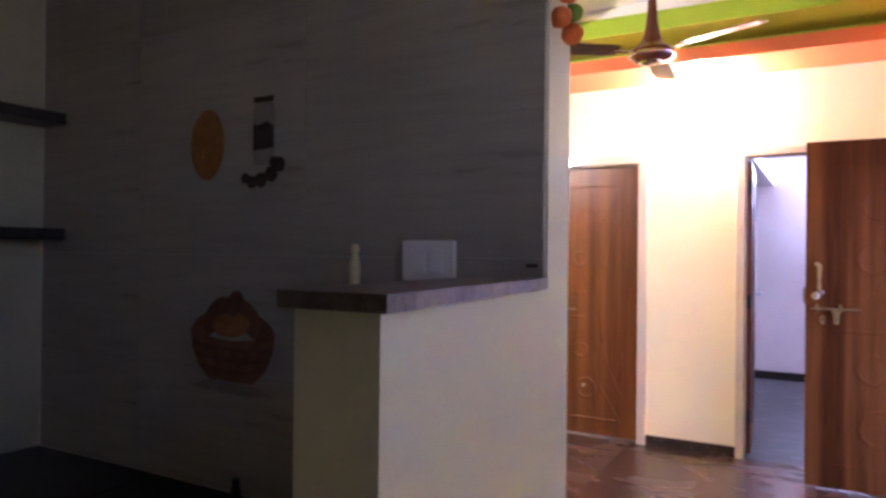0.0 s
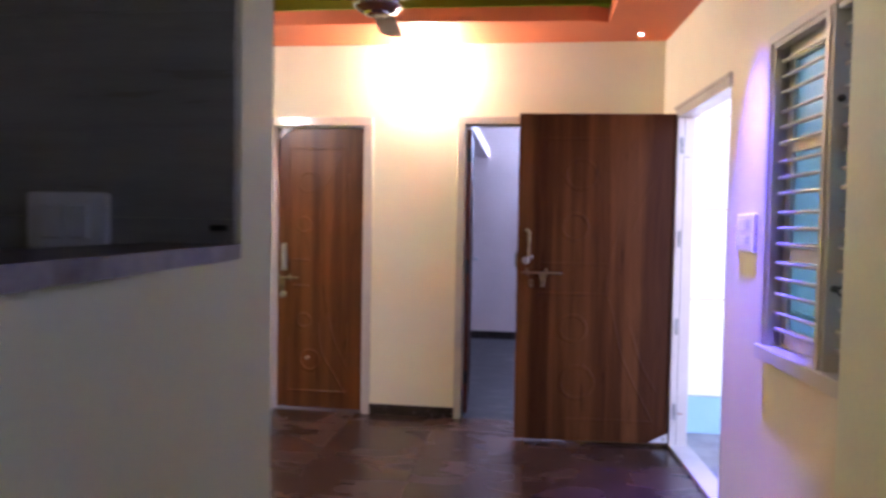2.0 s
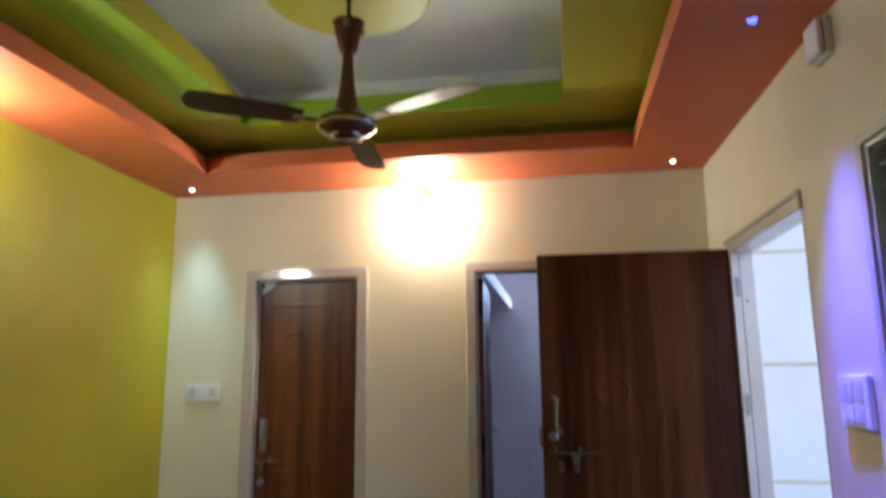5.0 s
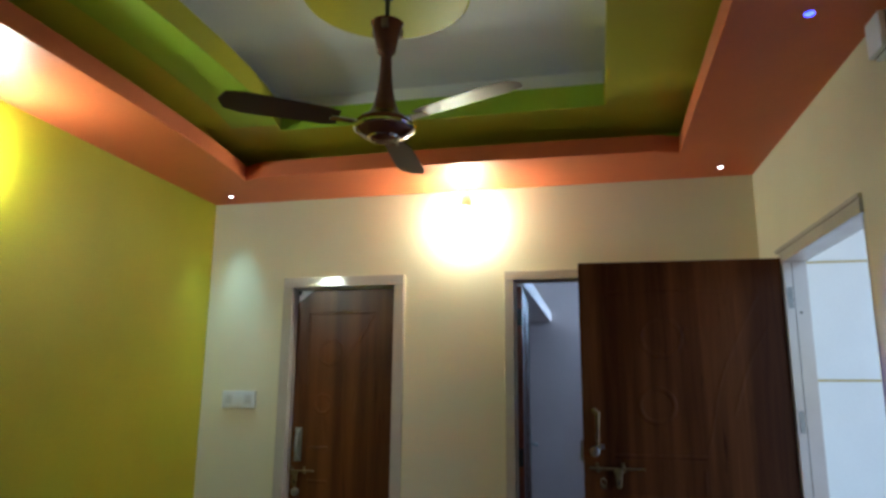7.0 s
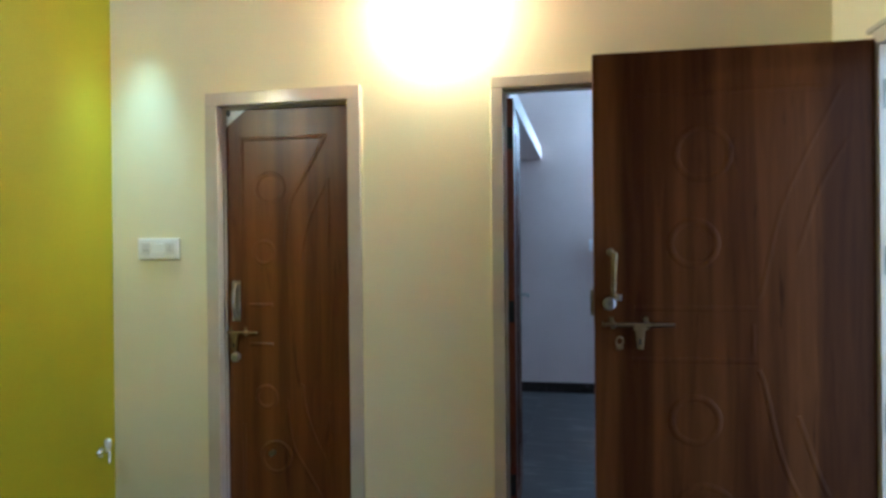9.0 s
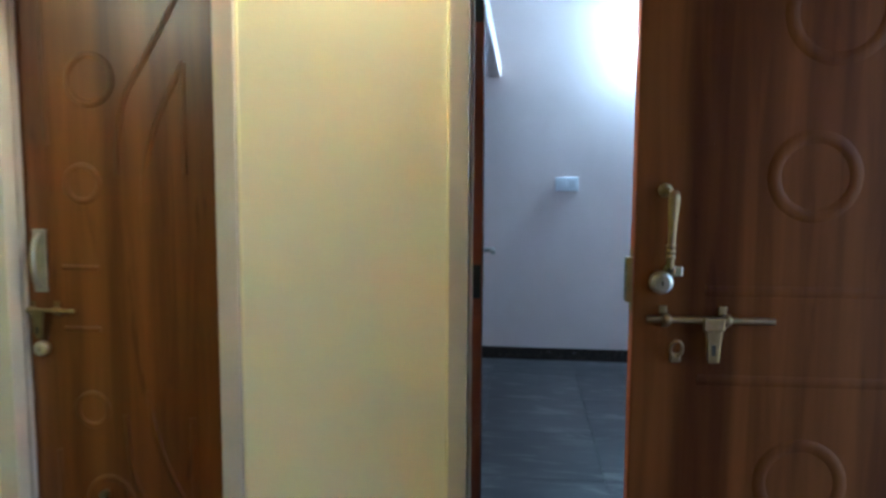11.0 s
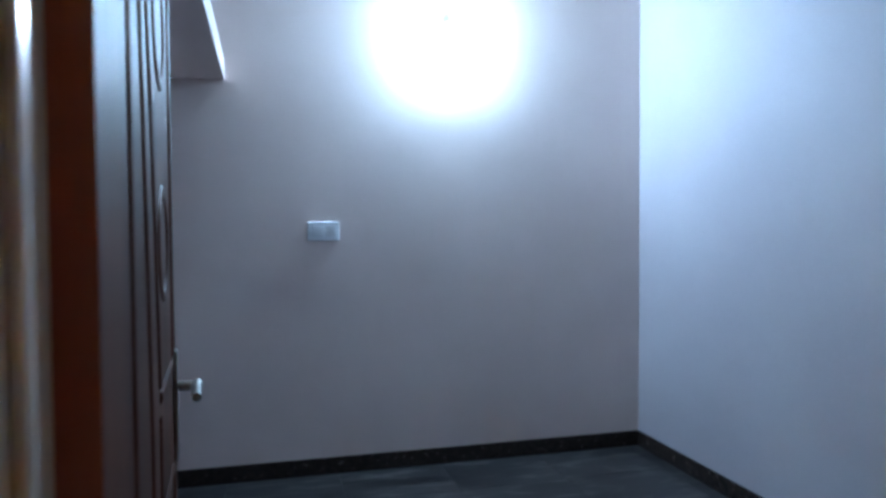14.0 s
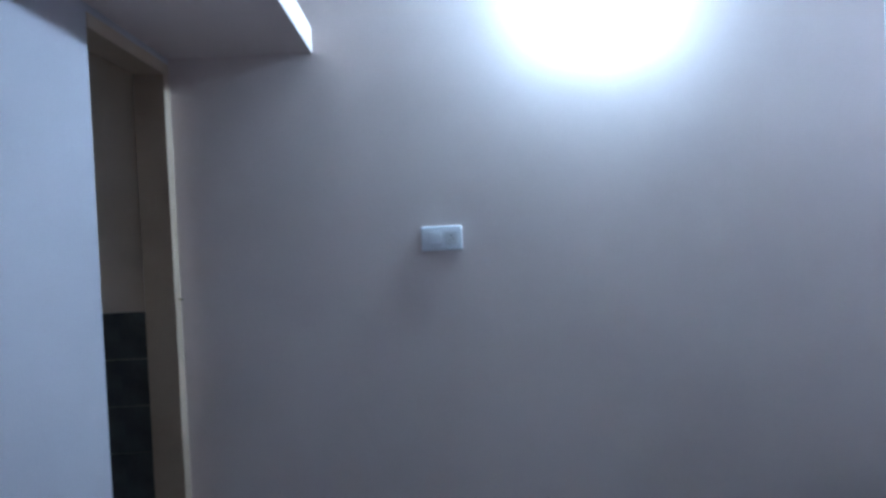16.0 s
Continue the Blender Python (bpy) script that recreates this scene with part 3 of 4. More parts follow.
def slide_bolt(leaf, u0, u1, z, y=0.0, hasp=0.6):
    b = part("slide_bolt", rod(bmesh.new(), (u0, y - 0.017, z), (u1, y - 0.017, z), 0.0065, 12), BRASS, leaf, "worn brass sliding bolt", soft=True)
    for k in (0.155, 0.63):
        u = u0 + (u1 - u0) * k
        clamp = lathe(bmesh.new(), [(0.0068, -0.007), (0.0105, -0.007), (0.0118, -0.004), (0.0118, 0.004), (0.0105, 0.007), (0.0068, 0.007)], Matrix.Translation((u, y - 0.017, z)) @ Matrix.Rotation(radians(90), 4, "Y"), 16)
        box(clamp, (u - 0.007, y - 0.008, z - 0.018), (u + 0.007, y, z + 0.010), 0.003)
        part("bolt_staple", clamp, BRASS, b, soft=True)
        part("staple_ear", boxes(((u - 0.013, y - 0.004, z + 0.008), (u + 0.003, y, z + 0.026)), bevel=0.003), BRASS, b)
    u = u0 + (u1 - u0) * hasp - 0.02
    bm = bmesh.new()
    box(bm, (u - 0.022, y - 0.028, z - 0.022), (u + 0.022, y - 0.020, z + 0.006), 0.004)
    tongue = boxes(((u - 0.014, y - 0.026, z - 0.088), (u + 0.016, y - 0.019, z - 0.018)), bevel=0.004)
    for v in tongue.verts:
        k = max(0.0, (z - 0.03 - v.co.z) / 0.06)
        v.co.x = u + 0.001 + (v.co.x - u - 0.001) * (1.15 - 0.45 * k)
    part("hasp_tongue", tongue, BRASS, b, "tapered brass hasp tongue")
    part("hasp", bm, BRASS, b, "brass hasp plate hanging from the bolt")
    part("hasp_slot", boxes(((u - 0.004, y - 0.0275, z - 0.072), (u + 0.004, y - 0.0262, z - 0.05))), BLACK, b)
    eye = bmesh.new()
    uu = u0 + (u1 - u0) * 0.24
    pts = [(uu + 0.012 * math.cos(a * math.pi / 8), y - 0.016 - 0.006 * math.sin(a * math.pi / 8), z - 0.062 + 0.018 * math.sin(a * math.pi / 8)) for a in range(17)]
    for p, q in zip(pts, pts[1:]):
        rod(eye, p, q, 0.0035, 8)
    box(eye, (uu - 0.010, y - 0.010, z - 0.092), (uu + 0.012, y, z - 0.072), 0.003)
    part("staple_eye", eye, BRASS, b)
    return b


def knob(leaf, u, z, y=0.0):
    bm = bmesh.new()
    turn = Matrix.Translation((u, y, z)) @ Matrix.Rotation(radians(90), 4, "X")
    lathe(bm, [(0, 0), (0.0225, 0), (0.0235, 0.006), (0.0225, 0.020), (0.0205, 0.0225), (0.0165, 0.0235), (0.0155, 0.0225), (0.0148, 0.0255), (0, 0.026)], turn, 28)
    k = part("lock_knob", bm, STEEL, leaf, "round steel lock cylinder", soft=True)
    part("keyhole", boxes(((u - 0.0015, y - 0.0275, z - 0.006), (u + 0.0015, y - 0.0262, z + 0.005))), BLACK, k)


# closed narrow door with frame
door_frame("door_1", D1[0], D1[1], 2.10, WT - 0.002, "beige painted frame round the closed narrow door")
W1 = D1[1] - D1[0] - 2 * 0.0635
leaf1 = thing("narrow_door", "closed warm brown wooden door with moulded rings", "door", pose(D1[0] + 0.0635, 0.062, 0))
part("leaf", boxes(((0, 0, F + 0.006), (W1, 0.034, 2.034)), bevel=0.002), DOOR_LIT, leaf1)
for u, z, r in ((0.232, 1.643, 0.072), (0.198, 1.334, 0.053), (0.204, 0.633, 0.050), (0.251, 0.344, 0.072)):
    mould(leaf1, ring(u, z, r), DOOR_LIT, 0.022, 0.0042, True)
for run in ([(0.086, 1.45), (0.086, 1.88)], [(0.086, 1.885), (0.522, 1.885)], [(0.123, 1.078), (0.241, 1.078)], [(0.123, 0.887), (0.241, 0.887)], [(0.086, 0.115), (0.522, 0.115)], [(0.086, 0.12), (0.086, 0.50)]):
    mould(leaf1, run, DOOR_LIT, 0.018, 0.0038)
for flip in (1, -1):
    for run in ([(0.515, 1.88), (0.416, 1.709), (0.344, 1.59), (0.318, 1.469), (0.312, 1.36)], [(0.53, 1.69), (0.444, 1.52), (0.40, 1.38), (0.390, 1.28)], [(0.527, 1.68), (0.527, 1.36)]):
        mould(leaf1, through_points([(u, 0.99 + flip * (z - 0.99)) for u, z in run]), DOOR_LIT, 0.019, 0.0034)
plate = part("handle_plate", boxes(((0.030, -0.007, 1.00), (0.072, 0, 1.195)), bevel=0.006), STEEL, leaf1, "steel pull handle plate")
bmh = bmesh.new()
for i in range(12):
    a, b = i / 12, (i + 1) / 12
    rod(bmh, (0.051, -0.006 - 0.032 * math.sin(math.pi * a) ** 0.5, 1.015 + 0.165 * a), (0.051, -0.006 - 0.032 * math.sin(math.pi * b) ** 0.5, 1.015 + 0.165 * b), 0.0085, 10)
part("grip", bmh, STEEL, plate, soft=True)
slide_bolt(leaf1, -0.004, 0.165, 0.945, hasp=0.42)
knob(leaf1, 0.048, 0.825)
corner_film(leaf1, [(0.002, 2.032), (0.115, 2.032), (0.002, 1.945)], -0.001)
part("stopper", rod(bmesh.new(), (0.235, 0, 0.365), (0.235, -0.022, 0.365), 0.012, 16), STEEL, leaf1, "small round steel stud", soft=True)
part("bolt_end", boxes(((0.012, -0.012, 2.0), (0.026, 0, 2.03)), bevel=0.003), BLACK, leaf1)
setting("door_sill_1", boxes(((D1[0] + 0.063, 0.0, F - 0.004), (D1[1] - 0.063, 0.058, F + 0.004)), bevel=0.001), CAP, "grey granite threshold", "threshold")

# bedroom doorway: frame and opened leaf
door_frame("door_2", D2[0], D2[1], 2.10, WT + 0.012, "beige painted frame of the bedroom doorway", 0.052)
frame2 = bpy.data.objects["door_2"]
RIDGE = surface("thick_paint_ridge", (0.70, 0.64, 0.40), (0.76, 0.70, 0.46), 0.5, scale=9, fine=120, bump=0.3)
for fr, xs in ((frame2, D2), (bpy.data.objects["door_1"], D1)):
    for side, sgn in ((xs[0], -1), (xs[1], 1)):
        bmr = bmesh.new()
        pts = [(side + sgn * (0.004 + 0.0012 * noise.noise(Vector((side, 0, k * 0.9)))), F + SK + 0.005 + k * (2.09 - SK) / 60) for k in range(61)]
        bead(bmr, pts, 0.008, 0.005)
        part("paint_ridge", bmr, RIDGE, fr, "thick irregular paint ridge along the frame", soft=True)
strike = part("strike_plate", boxes(((D2[1] - 0.0535, 0.066, 0.99), (D2[1] - 0.052, 0.092, 1.11)), bevel=0.0005), STEEL, frame2, "dark steel strike plate")
part("strike_hole", boxes(((D2[1] - 0.0545, 0.072, 1.005), (D2[1] - 0.0537, 0.086, 1.095))), BLACK, strike)
W2 = 0.885
leaf2 = thing("bedroom_door", "brown moulded bedroom door standing wide open", "door", pose(1.990, WT + 0.022, 0, 0, 0, 93.45))
part("leaf", boxes(((0, 0.0, F + 0.006), (W2, 0.034, 2.034)), bevel=0.002), ROOM_DOOR, leaf2)
part("edge_band", boxes(((-0.0015, 0.0005, F + 0.006), (-0.0002, 0.0335, 2.033))), EDGE, leaf2, "red-brown edge banding")
for u, z, r in ((0.588, 1.69, 0.095), (0.615, 1.347, 0.083), (0.615, 0.705, 0.083), (0.588, 0.365, 0.095)):
    mould(leaf2, ring(u, z, r), ROOM_DOOR, 0.022, 0.0042, True)
mould(leaf2, [(0.20, 0.16), (0.20, 1.90)], ROOM_DOOR, 0.024, 0.0042)
mould(leaf2, through_points([(0.27, 0.20), (0.32, 0.48), (0.352, 0.70), (0.383, 1.026), (0.352, 1.35), (0.32, 1.57), (0.27, 1.88)]), ROOM_DOOR, 0.024, 0.0042)
for flip in (1, -1):
    for run in ([(0.787, 1.135), (0.787, 1.90)], [(0.31, 1.90), (0.775, 1.90)], [(0.515, 1.122), (0.775, 1.122)]):
        mould(leaf2, [(u, 1.026 + flip * (z - 1.026)) for u, z in run], ROOM_DOOR, 0.020, 0.0042)
    mould(leaf2, through_points([(u, 1.026 + flip * (z - 1.026)) for u, z in ((0.51, 1.14), (0.464, 1.385), (0.414, 1.60), (0.32, 1.88))]), ROOM_DOOR, 0.022, 0.0042)
mould(leaf2, [(0.506, 1.095), (0.506, 0.955)], ROOM_DOOR, 0.020, 0.0042)
plate2 = part("handle_plate", boxes(((W2 - 0.075, -0.008, 0.93), (W2 - 0.035, 0, 1.14)), bevel=0.005), STEEL, leaf2, "steel lever handle plate")
lv = bmesh.new()
rod(lv, (W2 - 0.055, -0.005, 1.07), (W2 - 0.055, -0.042, 1.07), 0.010, 14)
rod(lv, (W2 - 0.055, -0.040, 1.07), (W2 - 0.145, -0.044, 1.066), 0.011, 14, 0.0085)
bmesh.ops.create_uvsphere(lv, u_segments=12, v_segments=8, radius=0.012, matrix=Matrix.Translation((W2 - 0.055, -0.041, 1.07)))
part("lever", lv, STEEL, plate2, "steel lever", soft=True)
for z in (0.25, 1.05, 1.85):
    part("hinge", boxes(((-0.0035, 0.003, z - 0.05), (-0.0016, 0.032, z + 0.05)), bevel=0.0008), BLACK, leaf2, "dark steel hinge leaf")

# entrance: frame on the outer wall, opened leaf standing in the hall
ent = thing("door_3", "grey-beige painted entrance door frame", "door frame", RIGHT, kind="structure")
part("jamb", boxes(((-0.012, EY0 - 0.05, F), (ET + 0.01, EY0, EH - 0.055)), bevel=0.003), FRAME, ent)
part("jamb", boxes(((0.004, EY1, F), (ET + 0.01, EY1 + 0.03, EH - 0.055)), bevel=0.003), FRAME, ent)
part("head", boxes(((-0.012, EY1, EH - 0.054), (ET + 0.01, EY0, EH)), ((-0.018, EY1 - 0.002, EH + 0.001), (0.0, EY0 + 0.035, EH + 0.018)), bevel=0.003), FRAME, ent)
part("sill", boxes(((-0.010, EY1, F - 0.004), (ET + 0.03, EY0, F + 0.022)), bevel=0.004), FRAME, ent, "pale painted door sill")
part("strike_box", boxes(((0.012, EY1 + 0.0305, 1.06), (0.042, EY1 + 0.052, 1.20)), bevel=0.003), BLACK, ent, "black steel strike box")
part("top_bolt_socket", boxes(((0.02, EY1 + 0.031, 1.985), (0.05, EY1 + 0.045, 2.02)), bevel=0.002), BLACK, ent)
for z in (0.22, 0.75, 1.29, 1.86):
    part("hinge", boxes(((0.0, EY0 - 0.0535, z - 0.050), (0.022, EY0 - 0.0505, z + 0.050)), bevel=0.001), HINGE, ent, "steel hinge leaf")
part("rebate", boxes(((0.027, EY0 - 0.0512, F + 0.025), (0.030, EY0 - 0.0502, EH - 0.056))), BLACK, ent, "dark rebate line in the frame")
part("screw", rod(bmesh.new(), (0.052, EY0 - 0.050, 1.79), (0.052, EY0 - 0.053, 1.79), 0.006, 10), BLACK, ent)
part("paint_mark", boxes(((0.036, EY0 - 0.0512, 0.205), (0.062, EY0 - 0.0502, 0.213))), EDGE, ent, "small red paint mark")
W3 = 0.975
leaf3 = thing("entrance_door", "brown moulded entrance door standing open, shade in its foil", "door", pose(2.341, -0.4305, 0, 0, 0, 2.0))
part("leaf", boxes(((0, 0.0, 0.003), (W3, 0.038, 2.057)), bevel=0.0025), DOOR_SHADED, leaf3)
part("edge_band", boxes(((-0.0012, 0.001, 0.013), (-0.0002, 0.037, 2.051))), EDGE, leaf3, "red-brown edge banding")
main_pattern(leaf3, DOOR_SHADED)
pull(leaf3, 0.068, 1.165, 1.328)
knob(leaf3, 0.053, 1.137)
slide_bolt(leaf3, 0.026, 0.281, 1.061, hasp=0.60)
lock = part("lock_case", boxes(((-0.014, 0.003, 1.092), (-0.0014, 0.035, 1.186)), bevel=0.002), BRASS, leaf3, "brass lock case standing out of the edge")
for z in (1.113, 1.139, 1.165):
    part("lock_hole", boxes(((-0.0152, 0.011, z - 0.009), (-0.0141, 0.027, z + 0.009)), bevel=0.0004), BLACK, lock)
part("face_plate", boxes(((-0.003, 0.006, 1.075), (-0.0013, 0.032, 1.0915)), ((-0.003, 0.006, 1.1865), (-0.0013, 0.032, 1.203)), bevel=0.0005), BRASS, lock)
corner_film(leaf3, [(W3 - 0.135, 0.014), (W3 - 0.003, 0.014), (W3 - 0.003, 0.085)], -0.001)
part("film_stud", rod(bmesh.new(), (W3 - 0.05, -0.001, 0.04), (W3 - 0.05, -0.012, 0.04), 0.012, 14), STEEL, leaf3, soft=True)

# ---- window in the entrance wall ----
win = thing("window_1", "grey painted barred window with teal panes", "window", RIGHT, kind="structure")
WM = (-2.335, -2.405)
part("frame", boxes(((-0.022, WY0 - 0.035, WZ0), (WT2 - 0.01, WY0, WZ1)), ((-0.022, WY1, WZ0), (WT2 - 0.01, WY1 + 0.035, WZ1)), ((-0.022, WY1, WZ1 - 0.035), (WT2 - 0.01, WY0, WZ1)), bevel=0.004), GREYFRAME, win)
part("inner_bead", boxes(((-0.012, WY0 - 0.055, WZ0 + 0.05), (0.02, WY0 - 0.035, WZ1 - 0.055)), ((-0.012, WY1 + 0.035, WZ1 - 0.055), (0.02, WY0 - 0.035, WZ1 - 0.035)), bevel=0.003), GREYFRAME, win)
part("sill", boxes(((-0.035, WY1 - 0.01, WZ0 - 0.012), (WT2 - 0.01, WY0 + 0.008, WZ0 + 0.045)), bevel=0.005), GREYFRAME, win, "projecting painted sill")
part("mullion", boxes(((-0.020, WM[1], WZ0 + 0.046), (0.047, WM[0], WZ1 - 0.036)), ((-0.028, WM[1] + 0.02, WZ0 + 0.046), (-0.021, WM[0] - 0.02, WZ1 - 0.036)), bevel=0.003), GREYFRAME, win)
zs, z = [], WZ1 - 0.105
for g in range(6):
    for k in range(3):
        zs.append(z - k * 0.062)
    z -= 0.20
for lo, hi in ((WM[0], WY0 - 0.036), (WY1 + 0.036, WM[1])):
    for z in zs:
        if z > WZ0 + 0.07:
            part("bar", rod(bmesh.new(), (0.021, lo, z), (0.021, hi, z), 0.0078, 10), GREYFRAME, win, soft=True)
for lo, hi in ((WM[0] - 0.030, WY0 - 0.036), (WY1 + 0.036, WM[1] + 0.030)):
    sh = part("shutter", boxes(((0.048, lo, WZ0 + 0.05), (0.083, lo + 0.06, WZ1 - 0.04)), ((0.048, hi - 0.06, WZ0 + 0.05), (0.083, hi, WZ1 - 0.04)),
              ((0.048, lo + 0.061, WZ1 - 0.11), (0.083, hi - 0.061, WZ1 - 0.04)), ((0.048, lo + 0.061, WZ0 + 0.05), (0.083, hi - 0.061, WZ0 + 0.12)),
              ((0.048, lo + 0.061, 1.66), (0.083, hi - 0.061, 1.715)), ((0.048, lo + 0.061, 1.235), (0.083, hi - 0.061, 1.29)), bevel=0.003), SHUTTER, win, "cream painted shutter frame")
    for z0, z1 in ((WZ0 + 0.12, 1.235), (1.29, 1.66), (1.715, WZ1 - 0.11)):
        part("pane", boxes(((0.063, lo + 0.058, z0 - 0.003), (0.069, hi - 0.058, z1 + 0.003))), TEAL, sh, "teal window sheet")
        part("pane_rib", boxes(((0.057, lo + 0.19, z0 + 0.06), (0.0625, lo + 0.205, z1 - 0.02)), ((0.057, lo + 0.205, z0 + 0.06), (0.0625, hi - 0.07, z0 + 0.075))), TEAL, sh)
for z, arm in ((1.788, False), (1.168, True)):
    y = WM[1] - 0.004
    stay = bmesh.new()
    bmesh.ops.create_uvsphere(stay, u_segments=12, v_segments=8, radius=0.013, matrix=Matrix.Translation((0.004, y - 0.006, z)))
    rod(stay, (0.004, y - 0.004, z), (0.004, y + 0.004, z), 0.008, 10)
    if arm:
        rod(stay, (0.004, y - 0.010, z), (0.030, y - 0.045, z + 0.016), 0.006, 10)
        rod(stay, (0.030, y - 0.045, z + 0.016), (0.044, y - 0.075, z + 0.030), 0.008, 10, 0.005)
        rod(stay, (0.006, y - 0.010, z), (0.020, y - 0.020, z - 0.022), 0.005, 8)
    part("stay", stay, BLACK, win, "black iron casement stay", soft=True)
for z in (1.80, 1.365):
    curl = bmesh.new()
    pts = [(0.040 - 0.018 * math.sin(math.pi * k / 10), WM[1] - 0.035 + 0.004 * math.cos(math.pi * k / 10), z + 0.040 * math.cos(math.pi * k / 10)) for k in range(11)]
    for p, q in zip(pts, pts[1:]):
        rod(curl, p, q, 0.005, 8)
    part("shutter_pull", curl, BLACK, win, "black iron ring pull", soft=True)
part("stay", boxes(((0.05, WY0 - 0.10, WZ0 + 0.047), (0.062, WY0 - 0.04, WZ0 + 0.062)), ((0.045, WY0 - 0.075, WZ0 + 0.055), (0.07, WY0 - 0.062, WZ0 + 0.10)), bevel=0.003), BLACK, win, "black bolt at the foot")


# ---- switches and boxes ----
def switch_plate(name, label, m, w, h, cells, bump=0.014):
    """A plate in the x-z plane looking to -y; cells: (x, z, width, height, kind)."""
    t = thing(name, label, "switch", m)
    part("plate", boxes(((-w / 2, -bump, -h / 2), (w / 2, 0, h / 2)), bevel=0.006), PLASTIC, t)
    for x, z, cw, ch, kind in cells:
        if kind == "rocker":
            part("rocker", boxes(((x - cw / 2, -bump - 0.006, z - ch / 2), (x + cw / 2, -bump - 0.0005, z + ch / 2)), bevel=0.003), PLASTIC, t)
        else:
            s = part("socket", boxes(((x - cw / 2, -bump - 0.003, z - ch / 2), (x + cw / 2, -bump - 0.0005, z + ch / 2)), bevel=0.001), SWITCHGREY, t, "grey socket insert")
            for ox, oz in ((0, 0.010), (-0.008, -0.007), (0.008, -0.007)):
                part("socket_hole", rod(bmesh.new(), (x + ox, -bump - 0.0042, z + oz), (x + ox, -bump - 0.0031, z + oz), 0.0028, 8), BLACK, s)
    return t


switch_plate("wall_switch", "white switch plate with two sockets on cream wall", pose(0.262, -0.0005, 1.357), 0.225, 0.105, [(0, 0, 0.05, 0.05, "rocker"), (-0.065, 0, 0.05, 0.055, "socket"), (0.065, 0, 0.05, 0.055, "socket")])
switch_plate("wall_switch", "white switch plate with socket on bedroom wall", pose(2.43, BY - 0.0005, 1.35), 0.175, 0.105, [(-0.03, 0, 0.055, 0.055, "rocker"), (0.04, 0, 0.05, 0.055, "socket")])
switch_plate("wall_switch", "white double-row switch board beside the entrance", RIGHT @ pose(-0.0005, -1.64, 1.342, 0, 0, -90), 0.205, 0.165, [(-0.055, 0.035, 0.035, 0.05, "rocker"), (-0.01, 0.035, 0.035, 0.05, "rocker"), (0.045, 0.035, 0.05, 0.05, "socket"), (-0.055, -0.035, 0.035, 0.05, "rocker"), (-0.01, -0.035, 0.035, 0.05, "rocker"), (0.045, -0.035, 0.05, 0.05, "socket")], 0.02)
mcb = thing("fuse_box", "white plastic fuse box with dark lid gap", "fuse box", RIGHT @ pose(0, -1.70, 2.52))
part("case", boxes(((-0.026, -0.056, -0.066), (-0.001, 0.056, 0.066)), bevel=0.006), PLASTIC, mcb)
part("cover", boxes(((-0.050, -0.052, -0.060), (-0.031, 0.052, 0.060)), bevel=0.005), PLASTIC, mcb)
part("gap", boxes(((-0.0305, -0.050, -0.058), (-0.0265, 0.050, 0.058))), BLACK, mcb)


# ---- lamps ----
def bulb_lamp(name, label, at, wall, material):
    """A batten holder fixed to a wall and a round bulb in it, hanging outwards and down."""
    at, wall = Vector(at), Vector(wall)
    t = thing(name, label, "wall lamp", Matrix.Translation(wall))
    d = (at - wall).normalized()
    turn = d.to_track_quat("Z", "Y").to_matrix().to_4x4()
    bm = bmesh.new()
    lathe(bm, [(0, 0), (0.034, 0), (0.034, 0.010), (0.022, 0.018), (0.0185, 0.055), (0.016, 0.06), (0, 0.06)], turn, 24)
    part("holder", bm, PLASTIC, t, "white plastic bulb holder", soft=True)
    k = (at - wall).length
    bm = bmesh.new()
    lathe(bm, [(0.014, 0.061), (0.016, 0.065), (0.03, k - 0.03), (0.033, k - 0.008), (0.029, k + 0.012), (0.018, k + 0.026), (0, k + 0.031)], turn, 24)
    part("bulb", bm, material, t, "lit bulb", soft=True)
    return t


bulb_lamp("wall_lamp", "lit warm bulb in a white wall holder", HALL_BULB, (1.675, -0.001, 2.495), GLOW_WARM)
bulb_lamp("wall_lamp", "lit cool white bulb on the yellow wall", SIDE_BULB, (0.001, -1.83, 2.43), GLOW_SIDE)
bulb_lamp("wall_lamp", "lit cool white bulb on the bedroom wall", ROOM_BULB, (3.14, BY - 0.001, 2.52), GLOW_COOL)
for (dx, dy), mt, lb in [(p, GLOW_SPOT, "round recessed downlight lit cool white") for p in DOWN] + [(BLUE_AT, GLOW_BLUE, "round recessed downlight lit blue")]:
    t = thing("downlight", lb, "downlight", pose(dx, dy, CEIL), "downlights in the ceiling border")
    part("trim_ring", lathe(bmesh.new(), [(0.0165, -0.001), (0.023, -0.001), (0.024, -0.003), (0.021, -0.004), (0.0165, -0.003), (0.0165, -0.001)], sides=28), ORANGE, t, "orange painted trim", soft=True)
    part("lens", lathe(bmesh.new(), [(0, -0.008), (0.009, -0.007), (0.0145, -0.004), (0.016, -0.001), (0, -0.001)], sides=24), mt, t, "lit lens")
cap = thing("ceiling_hook_plate", "small round capped wall outlet above the narrow door", "wall outlet", pose(0.755, 0, 2.54))
part("cover", lathe(bmesh.new(), [(0, 0.0005), (0.036, 0.0005), (0.036, 0.0015), (0.030, 0.003), (0, 0.0032)], Matrix.Rotation(radians(90), 4, "X"), 28), CREAM, cap, soft=True)

